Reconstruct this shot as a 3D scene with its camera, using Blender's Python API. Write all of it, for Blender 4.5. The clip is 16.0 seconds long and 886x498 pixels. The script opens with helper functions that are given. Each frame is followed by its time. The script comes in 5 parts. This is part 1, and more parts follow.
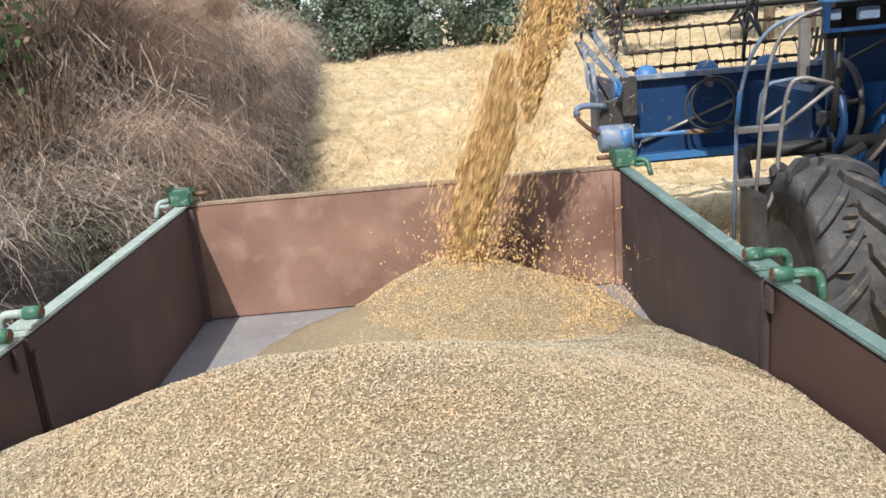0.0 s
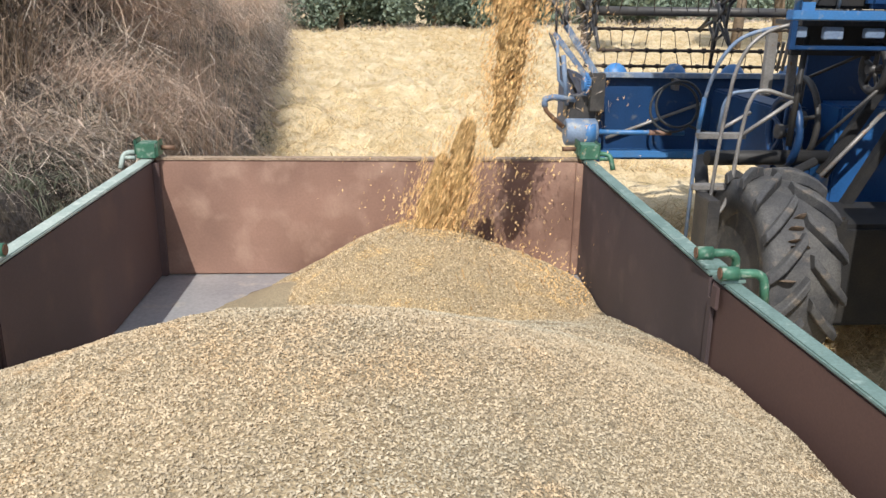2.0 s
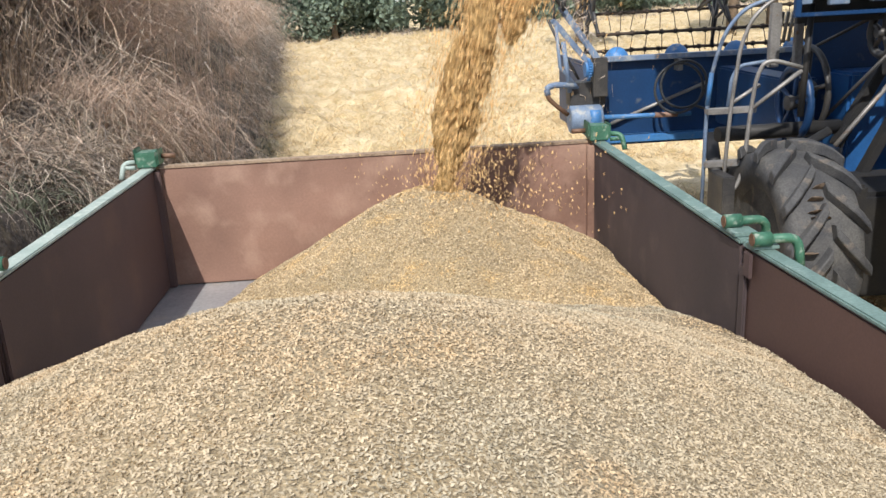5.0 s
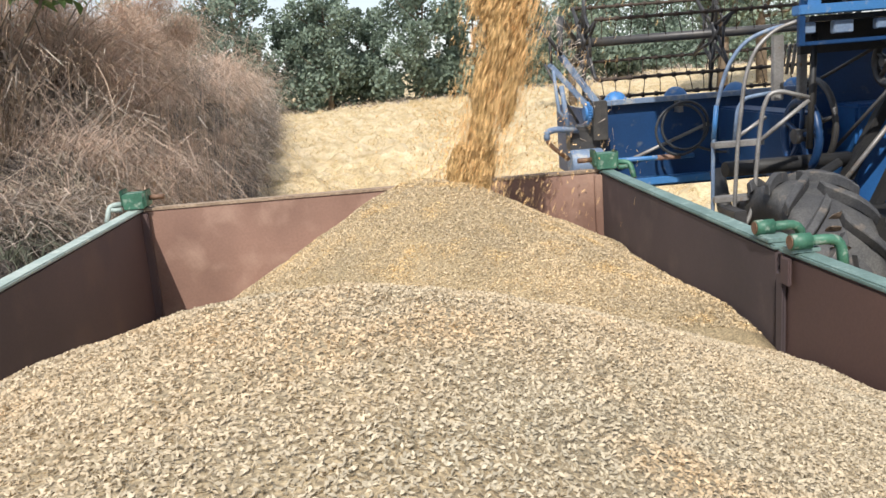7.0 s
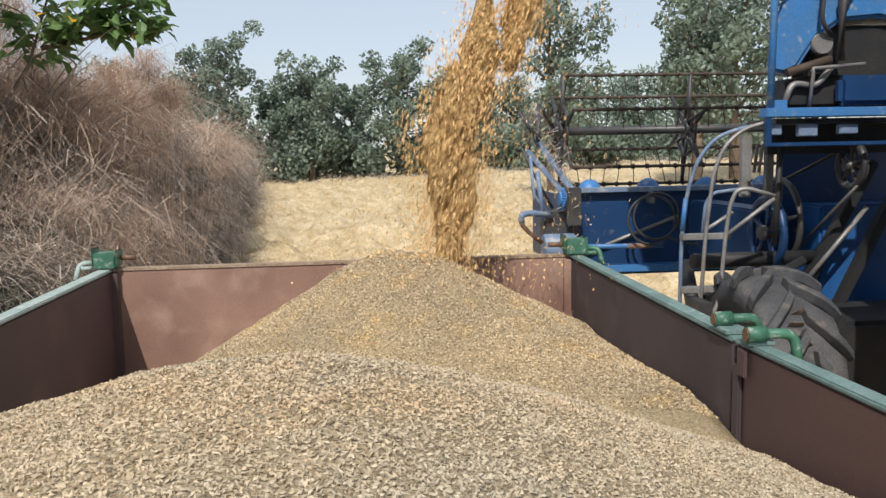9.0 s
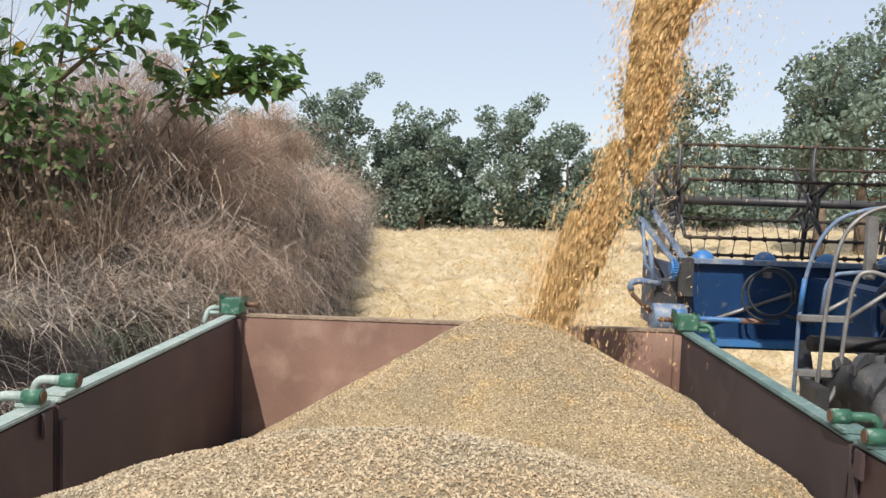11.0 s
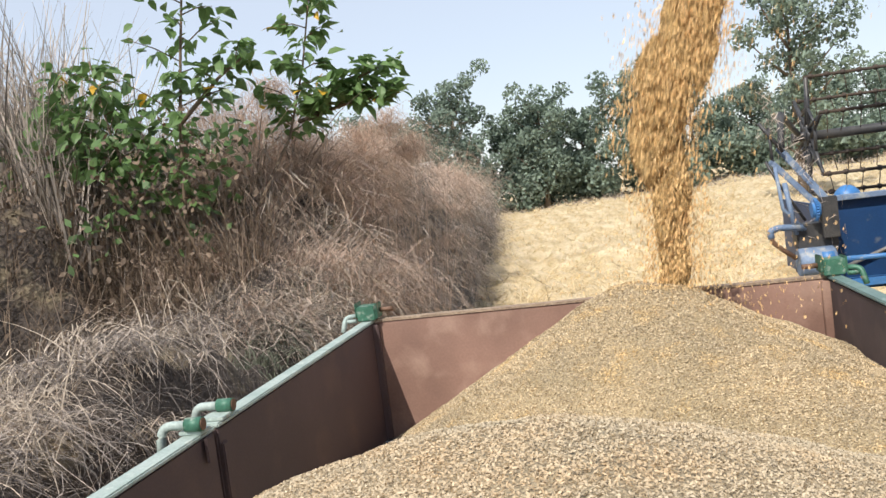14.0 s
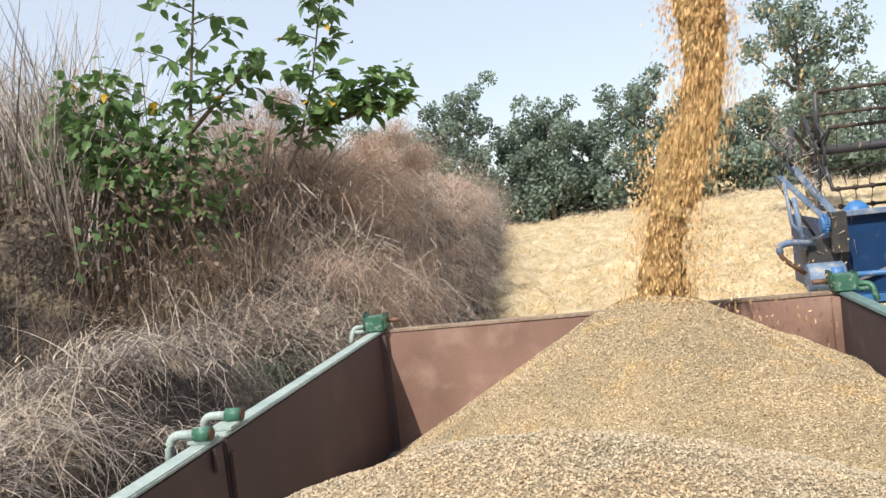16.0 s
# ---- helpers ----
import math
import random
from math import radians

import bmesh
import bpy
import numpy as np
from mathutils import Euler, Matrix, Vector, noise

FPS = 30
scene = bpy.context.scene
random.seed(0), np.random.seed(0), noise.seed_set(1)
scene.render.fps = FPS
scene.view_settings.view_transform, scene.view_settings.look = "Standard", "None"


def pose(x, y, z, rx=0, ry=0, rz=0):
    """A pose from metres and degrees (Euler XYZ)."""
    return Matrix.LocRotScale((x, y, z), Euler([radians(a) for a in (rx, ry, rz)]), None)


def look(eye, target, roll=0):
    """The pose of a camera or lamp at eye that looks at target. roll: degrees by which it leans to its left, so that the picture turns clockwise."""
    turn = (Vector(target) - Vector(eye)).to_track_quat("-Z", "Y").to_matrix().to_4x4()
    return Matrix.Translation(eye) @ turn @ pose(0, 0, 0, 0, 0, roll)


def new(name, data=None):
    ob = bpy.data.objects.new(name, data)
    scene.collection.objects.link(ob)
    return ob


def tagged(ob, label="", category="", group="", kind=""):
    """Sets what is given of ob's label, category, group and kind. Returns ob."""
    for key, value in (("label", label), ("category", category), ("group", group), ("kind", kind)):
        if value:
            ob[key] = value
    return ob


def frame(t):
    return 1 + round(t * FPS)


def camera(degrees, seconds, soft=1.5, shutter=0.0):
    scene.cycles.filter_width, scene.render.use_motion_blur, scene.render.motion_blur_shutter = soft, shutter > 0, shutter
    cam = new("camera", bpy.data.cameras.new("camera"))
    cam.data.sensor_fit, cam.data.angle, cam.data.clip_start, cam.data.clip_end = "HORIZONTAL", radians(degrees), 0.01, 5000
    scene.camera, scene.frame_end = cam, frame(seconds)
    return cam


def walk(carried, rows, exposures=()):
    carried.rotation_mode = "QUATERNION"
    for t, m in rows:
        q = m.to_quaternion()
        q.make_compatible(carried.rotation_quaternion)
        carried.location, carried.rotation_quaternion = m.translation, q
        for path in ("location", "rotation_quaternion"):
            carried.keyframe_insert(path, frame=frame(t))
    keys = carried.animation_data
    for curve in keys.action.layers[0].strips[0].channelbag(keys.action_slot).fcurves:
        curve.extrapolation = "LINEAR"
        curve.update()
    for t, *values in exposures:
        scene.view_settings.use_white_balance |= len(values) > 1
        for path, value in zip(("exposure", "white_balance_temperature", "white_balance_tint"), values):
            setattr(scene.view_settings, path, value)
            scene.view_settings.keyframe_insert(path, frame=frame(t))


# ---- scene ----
cam = camera(56.5, 16.0, shutter=0.09)

PATH = [
    (0, (0.167, -3.939, 2.313), (0.166, -2.013, 1.775), -5.1),
    (0.5, (0.161, -3.953, 2.31), (0.249, -2.042, 1.726), -3.1),
    (1, (0.149, -3.967, 2.304), (0.245, -2.054, 1.728), -0.4),
    (1.5, (0.136, -3.995, 2.309), (0.228, -2.085, 1.722), 0.8),
    (2, (0.128, -4.012, 2.318), (0.238, -2.103, 1.73), 0.8),
    (2.5, (0.132, -4.016, 2.304), (0.232, -2.11, 1.707), -0.0),
    (3, (0.146, -4.011, 2.289), (0.259, -2.11, 1.678), -1.5),
    (3.5, (0.14, -4.0, 2.283), (0.286, -2.127, 1.597), -2.1),
    (4, (0.134, -3.981, 2.275), (0.257, -2.112, 1.575), -1.8),
    (4.5, (0.136, -3.959, 2.279), (0.233, -2.073, 1.62), -1.8),
    (4.7, (0.124, -3.95, 2.267), (0.23, -2.051, 1.646), -2.6),
    (6.8, (0.073, -3.755, 2.06), (0.095, -1.81, 1.595), -3.7),
    (7, (0.087, -3.762, 2.051), (0.193, -1.809, 1.63), -4.5),
    (7.5, (0.098, -3.764, 2.047), (0.321, -1.808, 1.694), -1.9),
    (8, (0.105, -3.764, 2.03), (0.33, -1.81, 1.669), -0.1),
    (8.2, (0.105, -3.776, 2.037), (0.33, -1.818, 1.696), -0.4),
    (10.3, (0.105, -3.823, 2.084), (0.214, -1.833, 1.912), -1.2),
    (10.5, (0.09, -3.843, 2.106), (0.189, -1.855, 1.913), -0.8),
    (11, (0.068, -3.877, 2.121), (-0.006, -1.882, 2.004), 1.8),
    (11.5, (0.081, -3.864, 2.122), (-0.125, -1.88, 1.971), -1.6),
    (12, (0.108, -3.867, 2.133), (-0.145, -1.889, 1.986), -6.2),
    (12.5, (0.12, -3.872, 2.139), (-0.184, -1.9, 2.007), -6.2),
    (13, (0.116, -3.871, 2.138), (-0.264, -1.912, 2.005), -6.7),
    (13.5, (0.119, -3.874, 2.137), (-0.257, -1.915, 1.999), -6.7),
    (14, (0.117, -3.875, 2.136), (-0.274, -1.919, 1.996), -7.3),
    (14.5, (0.121, -3.876, 2.139), (-0.274, -1.92, 2.017), -8.0),
    (15, (0.113, -3.876, 2.136), (-0.304, -1.924, 2.003), -7.5),
    (15.5, (0.104, -3.872, 2.138), (-0.308, -1.919, 2.01), -7.2),
    (16, (0.103, -3.876, 2.14), (-0.299, -1.92, 2.028), -6.7),
]
walk(cam, [(t, look(eye, target, roll)) for t, eye, target, roll in PATH],
     [(0, 0.08), (4.7, 0.08), (7.0, 0.12), (7.6, 0.1), (8.0, -0.2), (8.3, -0.22), (10.5, -0.15), (11.2, -0.07), (12.5, 0.0), (14.0, 0.06), (16, 0.1)])

# ---- world and sun: a hazy high sun behind and to the left of the camera ----
SUN_WAY = Vector((0.26, 0.85, -1.0)).normalized()
world = bpy.data.worlds.new("sky")
scene.world = world
world.use_nodes = True
wn, wl = world.node_tree.nodes, world.node_tree.links
sky = wn.new("ShaderNodeTexSky")
sky.sky_type, sky.sun_disc = "NISHITA", False
sky.sun_elevation = math.asin(-SUN_WAY.z)
sky.sun_rotation = math.atan2(-SUN_WAY.x, -SUN_WAY.y)
sky.air_density, sky.dust_density, sky.ozone_density = 1.0, 0.6, 1.5
haze = wn.new("ShaderNodeMix")
haze.data_type = "RGBA"
haze.inputs[0].default_value, haze.inputs[7].default_value = 0.6, (6.4, 6.8, 7.6, 1)
wl.new(sky.outputs[0], haze.inputs[6])
wl.new(haze.outputs[2], wn["Background"].inputs[0])
wn["Background"].inputs[1].default_value = 0.135
sun = new("sun", bpy.data.lights.new("sun", "SUN"))
sun.data.energy, sun.data.angle, sun.data.color = 4.6, radians(0.6), (1.0, 0.95, 0.88)
sun.matrix_world = look((0, 0, 30), Vector((0, 0, 30)) + SUN_WAY)
scene.view_settings.exposure = 0.0


# ---- materials ----
def material(name, base, rough=0.8, metal=0.0, second=None, scale=4.0, fine=60.0, bump=0.3, dist=0.004,
             third=None, third_at=0.6, island=0.0, spread=0.25, trans=0.0, spec=0.5, obj=False, soft=0.12):
    """Two scales of colour noise, a stain colour, grain in relief, and optional variation from piece to piece."""
    m = bpy.data.materials.new(name)
    m.use_nodes = True
    n, l = m.node_tree.nodes, m.node_tree.links
    b = n["Principled BSDF"]
    b.inputs["Roughness"].default_value, b.inputs["Metallic"].default_value = rough, metal
    b.inputs["Specular IOR Level"].default_value = spec
    co = n.new("ShaderNodeTexCoord")

    def noise_at(s, detail=5.0):
        t = n.new("ShaderNodeTexNoise")
        t.inputs["Scale"].default_value, t.inputs["Detail"].default_value = s, detail
        l.new(co.outputs["Object"], t.inputs["Vector"])
        return t.outputs["Fac"]

    def ramp(fac, lo, hi):
        r = n.new("ShaderNodeMapRange")
        r.inputs["From Min"].default_value, r.inputs["From Max"].default_value = lo, hi
        l.new(fac, r.inputs["Value"])
        return r.outputs[0]

    def mix(fac, a, c):
        x = n.new("ShaderNodeMix")
        x.data_type = "RGBA"
        for sock, v in ((x.inputs[0], fac), (x.inputs[6], a), (x.inputs[7], c)):
            if isinstance(v, (tuple, list)):
                sock.default_value = (*v, 1) if len(v) == 3 else v
            elif isinstance(v, (int, float)):
                sock.default_value = v
            else:
                l.new(v, sock)
        return x.outputs[2]

    col = mix(ramp(noise_at(scale), 0.35, 0.65), base, second or tuple(c * 0.75 for c in base))
    if third:
        col = mix(ramp(noise_at(scale * 2.7, 8.0), third_at, third_at + soft), col, third)
    hsv = n.new("ShaderNodeHueSaturation")
    l.new(col, hsv.inputs["Color"])
    f = noise_at(fine, 3.0)
    if island or obj:
        if obj:
            g = n.new("ShaderNodeObjectInfo").outputs["Random"]
        else:
            g = n.new("ShaderNodeNewGeometry").outputs["Random Per Island"]
        r = n.new("ShaderNodeMapRange")
        k = island or 0.3
        r.inputs["To Min"].default_value, r.inputs["To Max"].default_value = 1 - k, 1 + k
        l.new(g, r.inputs["Value"])
        l.new(r.outputs[0], hsv.inputs["Value"])
    else:
        r = n.new("ShaderNodeMapRange")
        r.inputs["From Min"].default_value, r.inputs["From Max"].default_value = 0.3, 0.7
        r.inputs["To Min"].default_value, r.inputs["To Max"].default_value = 1 - spread, 1 + spread
        l.new(f, r.inputs["Value"])
        l.new(r.outputs[0], hsv.inputs["Value"])
    l.new(hsv.outputs[0], b.inputs["Base Color"])
    if bump:
        bp = n.new("ShaderNodeBump")
        bp.inputs["Strength"].default_value, bp.inputs["Distance"].default_value = bump, dist
        l.new(f, bp.inputs["Height"])
        l.new(bp.outputs[0], b.inputs["Normal"])
    if trans:
        out = n["Material Output"]
        tr, ms = n.new("ShaderNodeBsdfTranslucent"), n.new("ShaderNodeMixShader")
        l.new(hsv.outputs[0], tr.inputs["Color"])
        ms.inputs[0].default_value = trans
        l.new(b.outputs[0], ms.inputs[1]), l.new(tr.outputs[0], ms.inputs[2])
        l.new(ms.outputs[0], out.inputs["Surface"])
    return m


M = dict(
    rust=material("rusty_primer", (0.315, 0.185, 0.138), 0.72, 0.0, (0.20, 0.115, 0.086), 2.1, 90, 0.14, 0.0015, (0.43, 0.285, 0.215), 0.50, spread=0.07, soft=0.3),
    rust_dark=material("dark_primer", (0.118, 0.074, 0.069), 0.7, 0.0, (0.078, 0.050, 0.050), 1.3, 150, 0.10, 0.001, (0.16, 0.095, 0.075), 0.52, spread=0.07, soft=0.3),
    # right boards: darker tones standing in for shade the sun doesn't give here
    rust_shade_brown=material("shaded_brown_primer", (0.112, 0.062, 0.052), 0.7, 0.0, (0.078, 0.045, 0.040), 1.3, 150, 0.10, 0.001, (0.13, 0.075, 0.06), 0.55, spread=0.07, soft=0.3),
    rust_shade_grey=material("shaded_grey_primer", (0.084, 0.060, 0.062), 0.7, 0.0, (0.056, 0.042, 0.045), 1.9, 150, 0.10, 0.001, (0.15, 0.108, 0.100), 0.53, spread=0.07, soft=0.3),
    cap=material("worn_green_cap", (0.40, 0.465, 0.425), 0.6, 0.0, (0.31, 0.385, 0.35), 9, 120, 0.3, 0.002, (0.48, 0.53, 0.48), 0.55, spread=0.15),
    # teal paint of the right caps, its tone darkened further for shade
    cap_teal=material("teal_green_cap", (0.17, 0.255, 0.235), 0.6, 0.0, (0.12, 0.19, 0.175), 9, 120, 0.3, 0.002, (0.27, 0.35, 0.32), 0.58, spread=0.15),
    green=material("green_paint", (0.06, 0.18, 0.115), 0.5, 0.05, (0.04, 0.125, 0.08), 14, 150, 0.25, 0.002, (0.26, 0.32, 0.26), 0.56, spread=0.15),
    steel=material("worn_steel_floor", (0.42, 0.42, 0.43), 0.45, 0.35, (0.33, 0.33, 0.35), 3, 70, 0.2, 0.002, (0.50, 0.47, 0.42), 0.6, spread=0.12),
    edge=material("sunlit_pale_edge", (0.36, 0.27, 0.19), 0.95, 0.0, (0.28, 0.20, 0.14), 9, 60, 0.8, 0.01),
    pin=material("rusty_pin", (0.22, 0.13, 0.085), 0.6, 0.4, None, 20, 200, 0.3, 0.001),
    grain=material("paddy_grain", (0.525, 0.42, 0.283), 0.65, 0.0, (0.435, 0.395, 0.30), 1.6, 120, 0, third=(0.575, 0.415, 0.245), third_at=0.52, island=0.26, soft=0.25),
    grain_fresh=material("fresh_paddy", (0.575, 0.445, 0.275), 0.65, 0.0, (0.45, 0.36, 0.235), 2.6, 120, 0, third=(0.60, 0.43, 0.22), third_at=0.54, island=0.4),
    grain_bed=material("paddy_grain_bed", (0.35, 0.275, 0.17), 0.85, 0.0, (0.30, 0.245, 0.16), 2.5, 170, 1.0, 0.006, spread=0.5),
    fresh_bed=material("fresh_paddy_bed", (0.40, 0.305, 0.175), 0.85, 0.0, (0.32, 0.25, 0.145), 2.5, 170, 1.0, 0.006, spread=0.5),
    grain_air=material("falling_paddy", (0.80, 0.53, 0.25), 0.7, 0.0, (0.72, 0.45, 0.19), 5, 120, 0, island=0.35),
    grain_core=material("falling_paddy_core", (0.64, 0.42, 0.18), 0.8, 0.0, (0.44, 0.27, 0.10), 22, 110, 1.0, 0.03, spread=0.55),
    straw_ground=material("stubble_ground", (0.66, 0.54, 0.35), 0.9, 0.0, (0.48, 0.365, 0.20), 1.9, 22, 0.7, 0.05, (0.42, 0.33, 0.16), 0.58, spread=0.18),
    straw=material("straw", (0.77, 0.63, 0.40), 0.65, 0.0, (0.58, 0.43, 0.22), 1.9, 50, 0, island=0.27, trans=0.15),
    bank=material("bank_earth", (0.10, 0.078, 0.062), 0.95, 0.0, (0.065, 0.052, 0.043), 1.2, 25, 1.0, 0.05, (0.24, 0.19, 0.12), 0.55, spread=0.35),
    dry=material("dry_grass", (0.49, 0.412, 0.34), 0.7, 0.0, (0.34, 0.287, 0.245), 1.3, 50, 0, island=0.6, trans=0.12),
    # dark grass: random tone, and shade painted into hollows and gaps
    dry_dark=material("dark_shaded_dead_grass", (0.215, 0.18, 0.155), 0.75, 0.0, (0.15, 0.128, 0.112), 1.3, 50, 0, island=0.55, trans=0.10),
    bleached=material("bleached_grass", (0.57, 0.475, 0.37), 0.65, 0.0, (0.47, 0.385, 0.295), 1.3, 50, 0, island=0.35, trans=0.15),
    dry_pink=material("dry_reed_plumes", (0.64, 0.49, 0.39), 0.75, 0.0, (0.52, 0.39, 0.30), 1.0, 50, 0, island=0.35, trans=0.25),
    greygreen=material("dusty_weeds", (0.165, 0.175, 0.125), 0.75, 0.0, (0.125, 0.135, 0.095), 1.0, 50, 0, island=0.4, trans=0.2),
    leaf=material("shrub_leaf", (0.155, 0.25, 0.085), 0.42, 0.0, (0.085, 0.155, 0.055), 3, 60, 0.1, 0.002, island=0.5, trans=0.35),
    leaf_yellow=material("yellow_leaf", (0.70, 0.42, 0.04), 0.5, 0.0, (0.6, 0.36, 0.05), 9, 60, 0.1, 0.002, island=0.2, trans=0.3),
    # far leaves paled and greyed so their colour carries the haze
    far_leaf=material("hazy_tree_leaf", (0.255, 0.315, 0.25), 0.9, 0.0, (0.19, 0.245, 0.19), 0.4, 20, 0, island=0.4, trans=0.3, spec=0.05),
    bark=material("bark", (0.24, 0.18, 0.13), 0.9, 0.0, (0.14, 0.11, 0.08), 5, 40, 0.8, 0.02),
    stem=material("brown_stem", (0.20, 0.14, 0.09), 0.8, 0.0, (0.12, 0.085, 0.06), 8, 60, 0.4, 0.004),
    # blue toned dark for the shade on the header and side panels
    blue=material("shaded_blue_paint", (0.014, 0.056, 0.16), 0.42, 0.0, (0.011, 0.043, 0.12), 3, 60, 0.1, 0.002, (0.12, 0.14, 0.17), 0.62, spread=0.1),
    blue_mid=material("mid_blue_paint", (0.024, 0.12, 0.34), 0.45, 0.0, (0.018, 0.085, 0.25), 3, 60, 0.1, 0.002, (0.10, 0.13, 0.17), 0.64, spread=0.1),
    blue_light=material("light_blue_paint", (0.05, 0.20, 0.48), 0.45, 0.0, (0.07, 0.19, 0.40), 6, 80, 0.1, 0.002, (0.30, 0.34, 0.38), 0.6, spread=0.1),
    blue_grey=material("dusty_blue_paint", (0.20, 0.27, 0.38), 0.6, 0.0, (0.14, 0.20, 0.31), 5, 80, 0.2, 0.002, (0.34, 0.36, 0.37), 0.55, spread=0.15),
    black=material("black_iron", (0.042, 0.043, 0.048), 0.45, 0.2, (0.085, 0.08, 0.075), 6, 90, 0.3, 0.002, spread=0.2),
    rod=material("rusty_rod", (0.10, 0.07, 0.05), 0.7, 0.2, (0.06, 0.045, 0.035), 9, 90, 0.3, 0.002),
    grey=material("worn_grey_steel", (0.34, 0.33, 0.32), 0.5, 0.4, (0.24, 0.23, 0.22), 8, 90, 0.2, 0.002, (0.28, 0.18, 0.12), 0.6, spread=0.15),
    rubber=material("tyre_rubber", (0.046, 0.048, 0.055), 0.7, 0.0, (0.10, 0.098, 0.095), 5, 90, 0.4, 0.003, (0.20, 0.165, 0.13), 0.60, spread=0.25, soft=0.2),
    mud=material("dried_mud", (0.25, 0.19, 0.14), 0.95, 0.0, (0.18, 0.135, 0.10), 9, 60, 0.8, 0.01),
    # near black: greasy iron, and painted shade by the tyre and platform
    grease_shade=material("greasy_shaded_iron", (0.018, 0.019, 0.022), 0.6, 0.0, (0.03, 0.028, 0.026), 6, 90, 0.3, 0.002),
    hose=material("black_hose", (0.05, 0.055, 0.062), 0.5),
    white=material("white_plastic", (0.72, 0.72, 0.70), 0.5, 0.0, (0.60, 0.60, 0.58), 6, 60, 0.05),
    glass_dark=material("dark_window", (0.02, 0.022, 0.025), 0.08, 0.0, None, 3, 60, 0.0),
)


# ---- mesh helpers ----
def raw_mesh(name, co, tris, mat, smooth=False):
    """A mesh from arrays of points and triangles."""
    me = bpy.data.meshes.new(name)
    co, tris = np.asarray(co, np.float32), np.asarray(tris, np.int32)
    me.vertices.add(len(co))
    me.vertices.foreach_set("co", co.ravel())
    me.loops.add(tris.size)
    me.loops.foreach_set("vertex_index", tris.ravel())
    me.polygons.add(len(tris))
    me.polygons.foreach_set("loop_start", np.arange(0, tris.size, 3, dtype=np.int32))
    me.polygons.foreach_set("use_smooth", np.full(len(tris), smooth))
    me.materials.append(M[mat])
    me.update(calc_edges=True)
    me.validate()
    return me


def part(name, bm, mat, parent=None, label="", smooth=False, bevel=0.0):
    if bevel:
        bmesh.ops.bevel(bm, geom=list(bm.edges), offset=bevel, segments=2, affect="EDGES", clamp_overlap=True)
    me = bpy.data.meshes.new(name)
    if smooth:
        for f in bm.faces:
            f.smooth = True
    bm.to_mesh(me)
    bm.free()
    me.materials.append(M[mat])
    ob = new(name, me)
    if parent:
        ob.parent = parent
    if label:
        ob["label"] = label
    return ob


def box(bm, lo, hi, m=None):
    lo, hi = Vector(lo), Vector(hi)
    mat = Matrix.Translation((lo + hi) / 2) @ Matrix.Diagonal((*(hi - lo), 1))
    return bmesh.ops.create_cube(bm, size=1, matrix=(m or Matrix()) @ mat)


def boxes(*pairs):
    bm = bmesh.new()
    for lo, hi in pairs:
        box(bm, lo, hi)
    return bm


def tube(bm, pts, r, sides=8, closed=False):
    """A round bar along points; r is one radius or one for each point."""
    pts = [Vector(p) for p in pts]
    n = len(pts)
    rs = r if isinstance(r, (list, tuple)) else [r] * n
    rings, up = [], Vector((0.13, 0.21, 0.97))
    for i, p in enumerate(pts):
        a = pts[i - 1] if (i or closed) else p
        c = pts[(i + 1) % n] if (i < n - 1 or closed) else p
        d = (c - a).normalized()
        u = d.cross(up)
        if u.length < 0.05:
            u = d.cross(Vector((1, 0, 0)))
        u.normalize()
        w = u.cross(d)
        rings.append([bm.verts.new(p + rs[i] * (math.cos(k * math.tau / sides) * u + math.sin(k * math.tau / sides) * w)) for k in range(sides)])
    for i in range(n if closed else n - 1):
        a, c = rings[i], rings[(i + 1) % n]
        for k in range(sides):
            f = bm.faces.new((a[k], a[(k + 1) % sides], c[(k + 1) % sides], c[k]))
            f.smooth = True
    if not closed:
        bm.faces.new(rings[0][::-1]), bm.faces.new(rings[-1])
    return bm


def tubes(*runs, sides=8):
    bm = bmesh.new()
    for pts, r in runs:
        tube(bm, pts, r, sides)
    return bm


def arc(pts, steps=5, rad=0.06):
    """Rounds the inner corners of a run of points."""
    pts = [Vector(p) for p in pts]
    out = [pts[0]]
    for a, p, c in zip(pts, pts[1:], pts[2:]):
        u, w = (a - p), (c - p)
        k = min(rad, u.length * 0.45, w.length * 0.45)
        s, e = p + u.normalized() * k, p + w.normalized() * k
        for i in range(steps + 1):
            f = i / steps
            out.append((1 - f) ** 2 * s + 2 * f * (1 - f) * p + f * f * e)
    out.append(pts[-1])
    return out


def thing(name, at=(0, 0, 0), label="", category="", group="", kind=""):
    ob = new(name)
    ob.location = at
    ob.empty_display_size = 0.1
    return tagged(ob, label, category, group, kind)


def fbm(x, y, s, seed=0.0, octaves=4):
    """Cheap smooth noise over arrays, about -1 to 1."""
    out, amp = np.zeros_like(x, dtype=float), 1.0
    for o in range(octaves):
        k = s * 1.93 ** o
        a = o * 1.7 + seed
        out += amp * (np.sin(x * k * 1.1 + 1.7 * np.sin(y * k * 0.7 + a) + a * 3.1) * np.cos(y * k * 0.9 + 1.3 * np.sin(x * k * 0.8 - a) + a * 1.3))
        amp *= 0.55
    return out


# ---- ground: stubble field and the overgrown bank, one sheet to the horizon ----
def toe(y):
    """Where the bank's foot runs."""
    return np.interp(y, [-12, 1, 4, 10, 23, 44, 60], [-1.5, -1.5, -1.85, -2.25, -3.7, -6.5, -8.5])


def smooth(v):
    v = np.clip(v, 0, 1)
    return v * v * (3 - 2 * v)


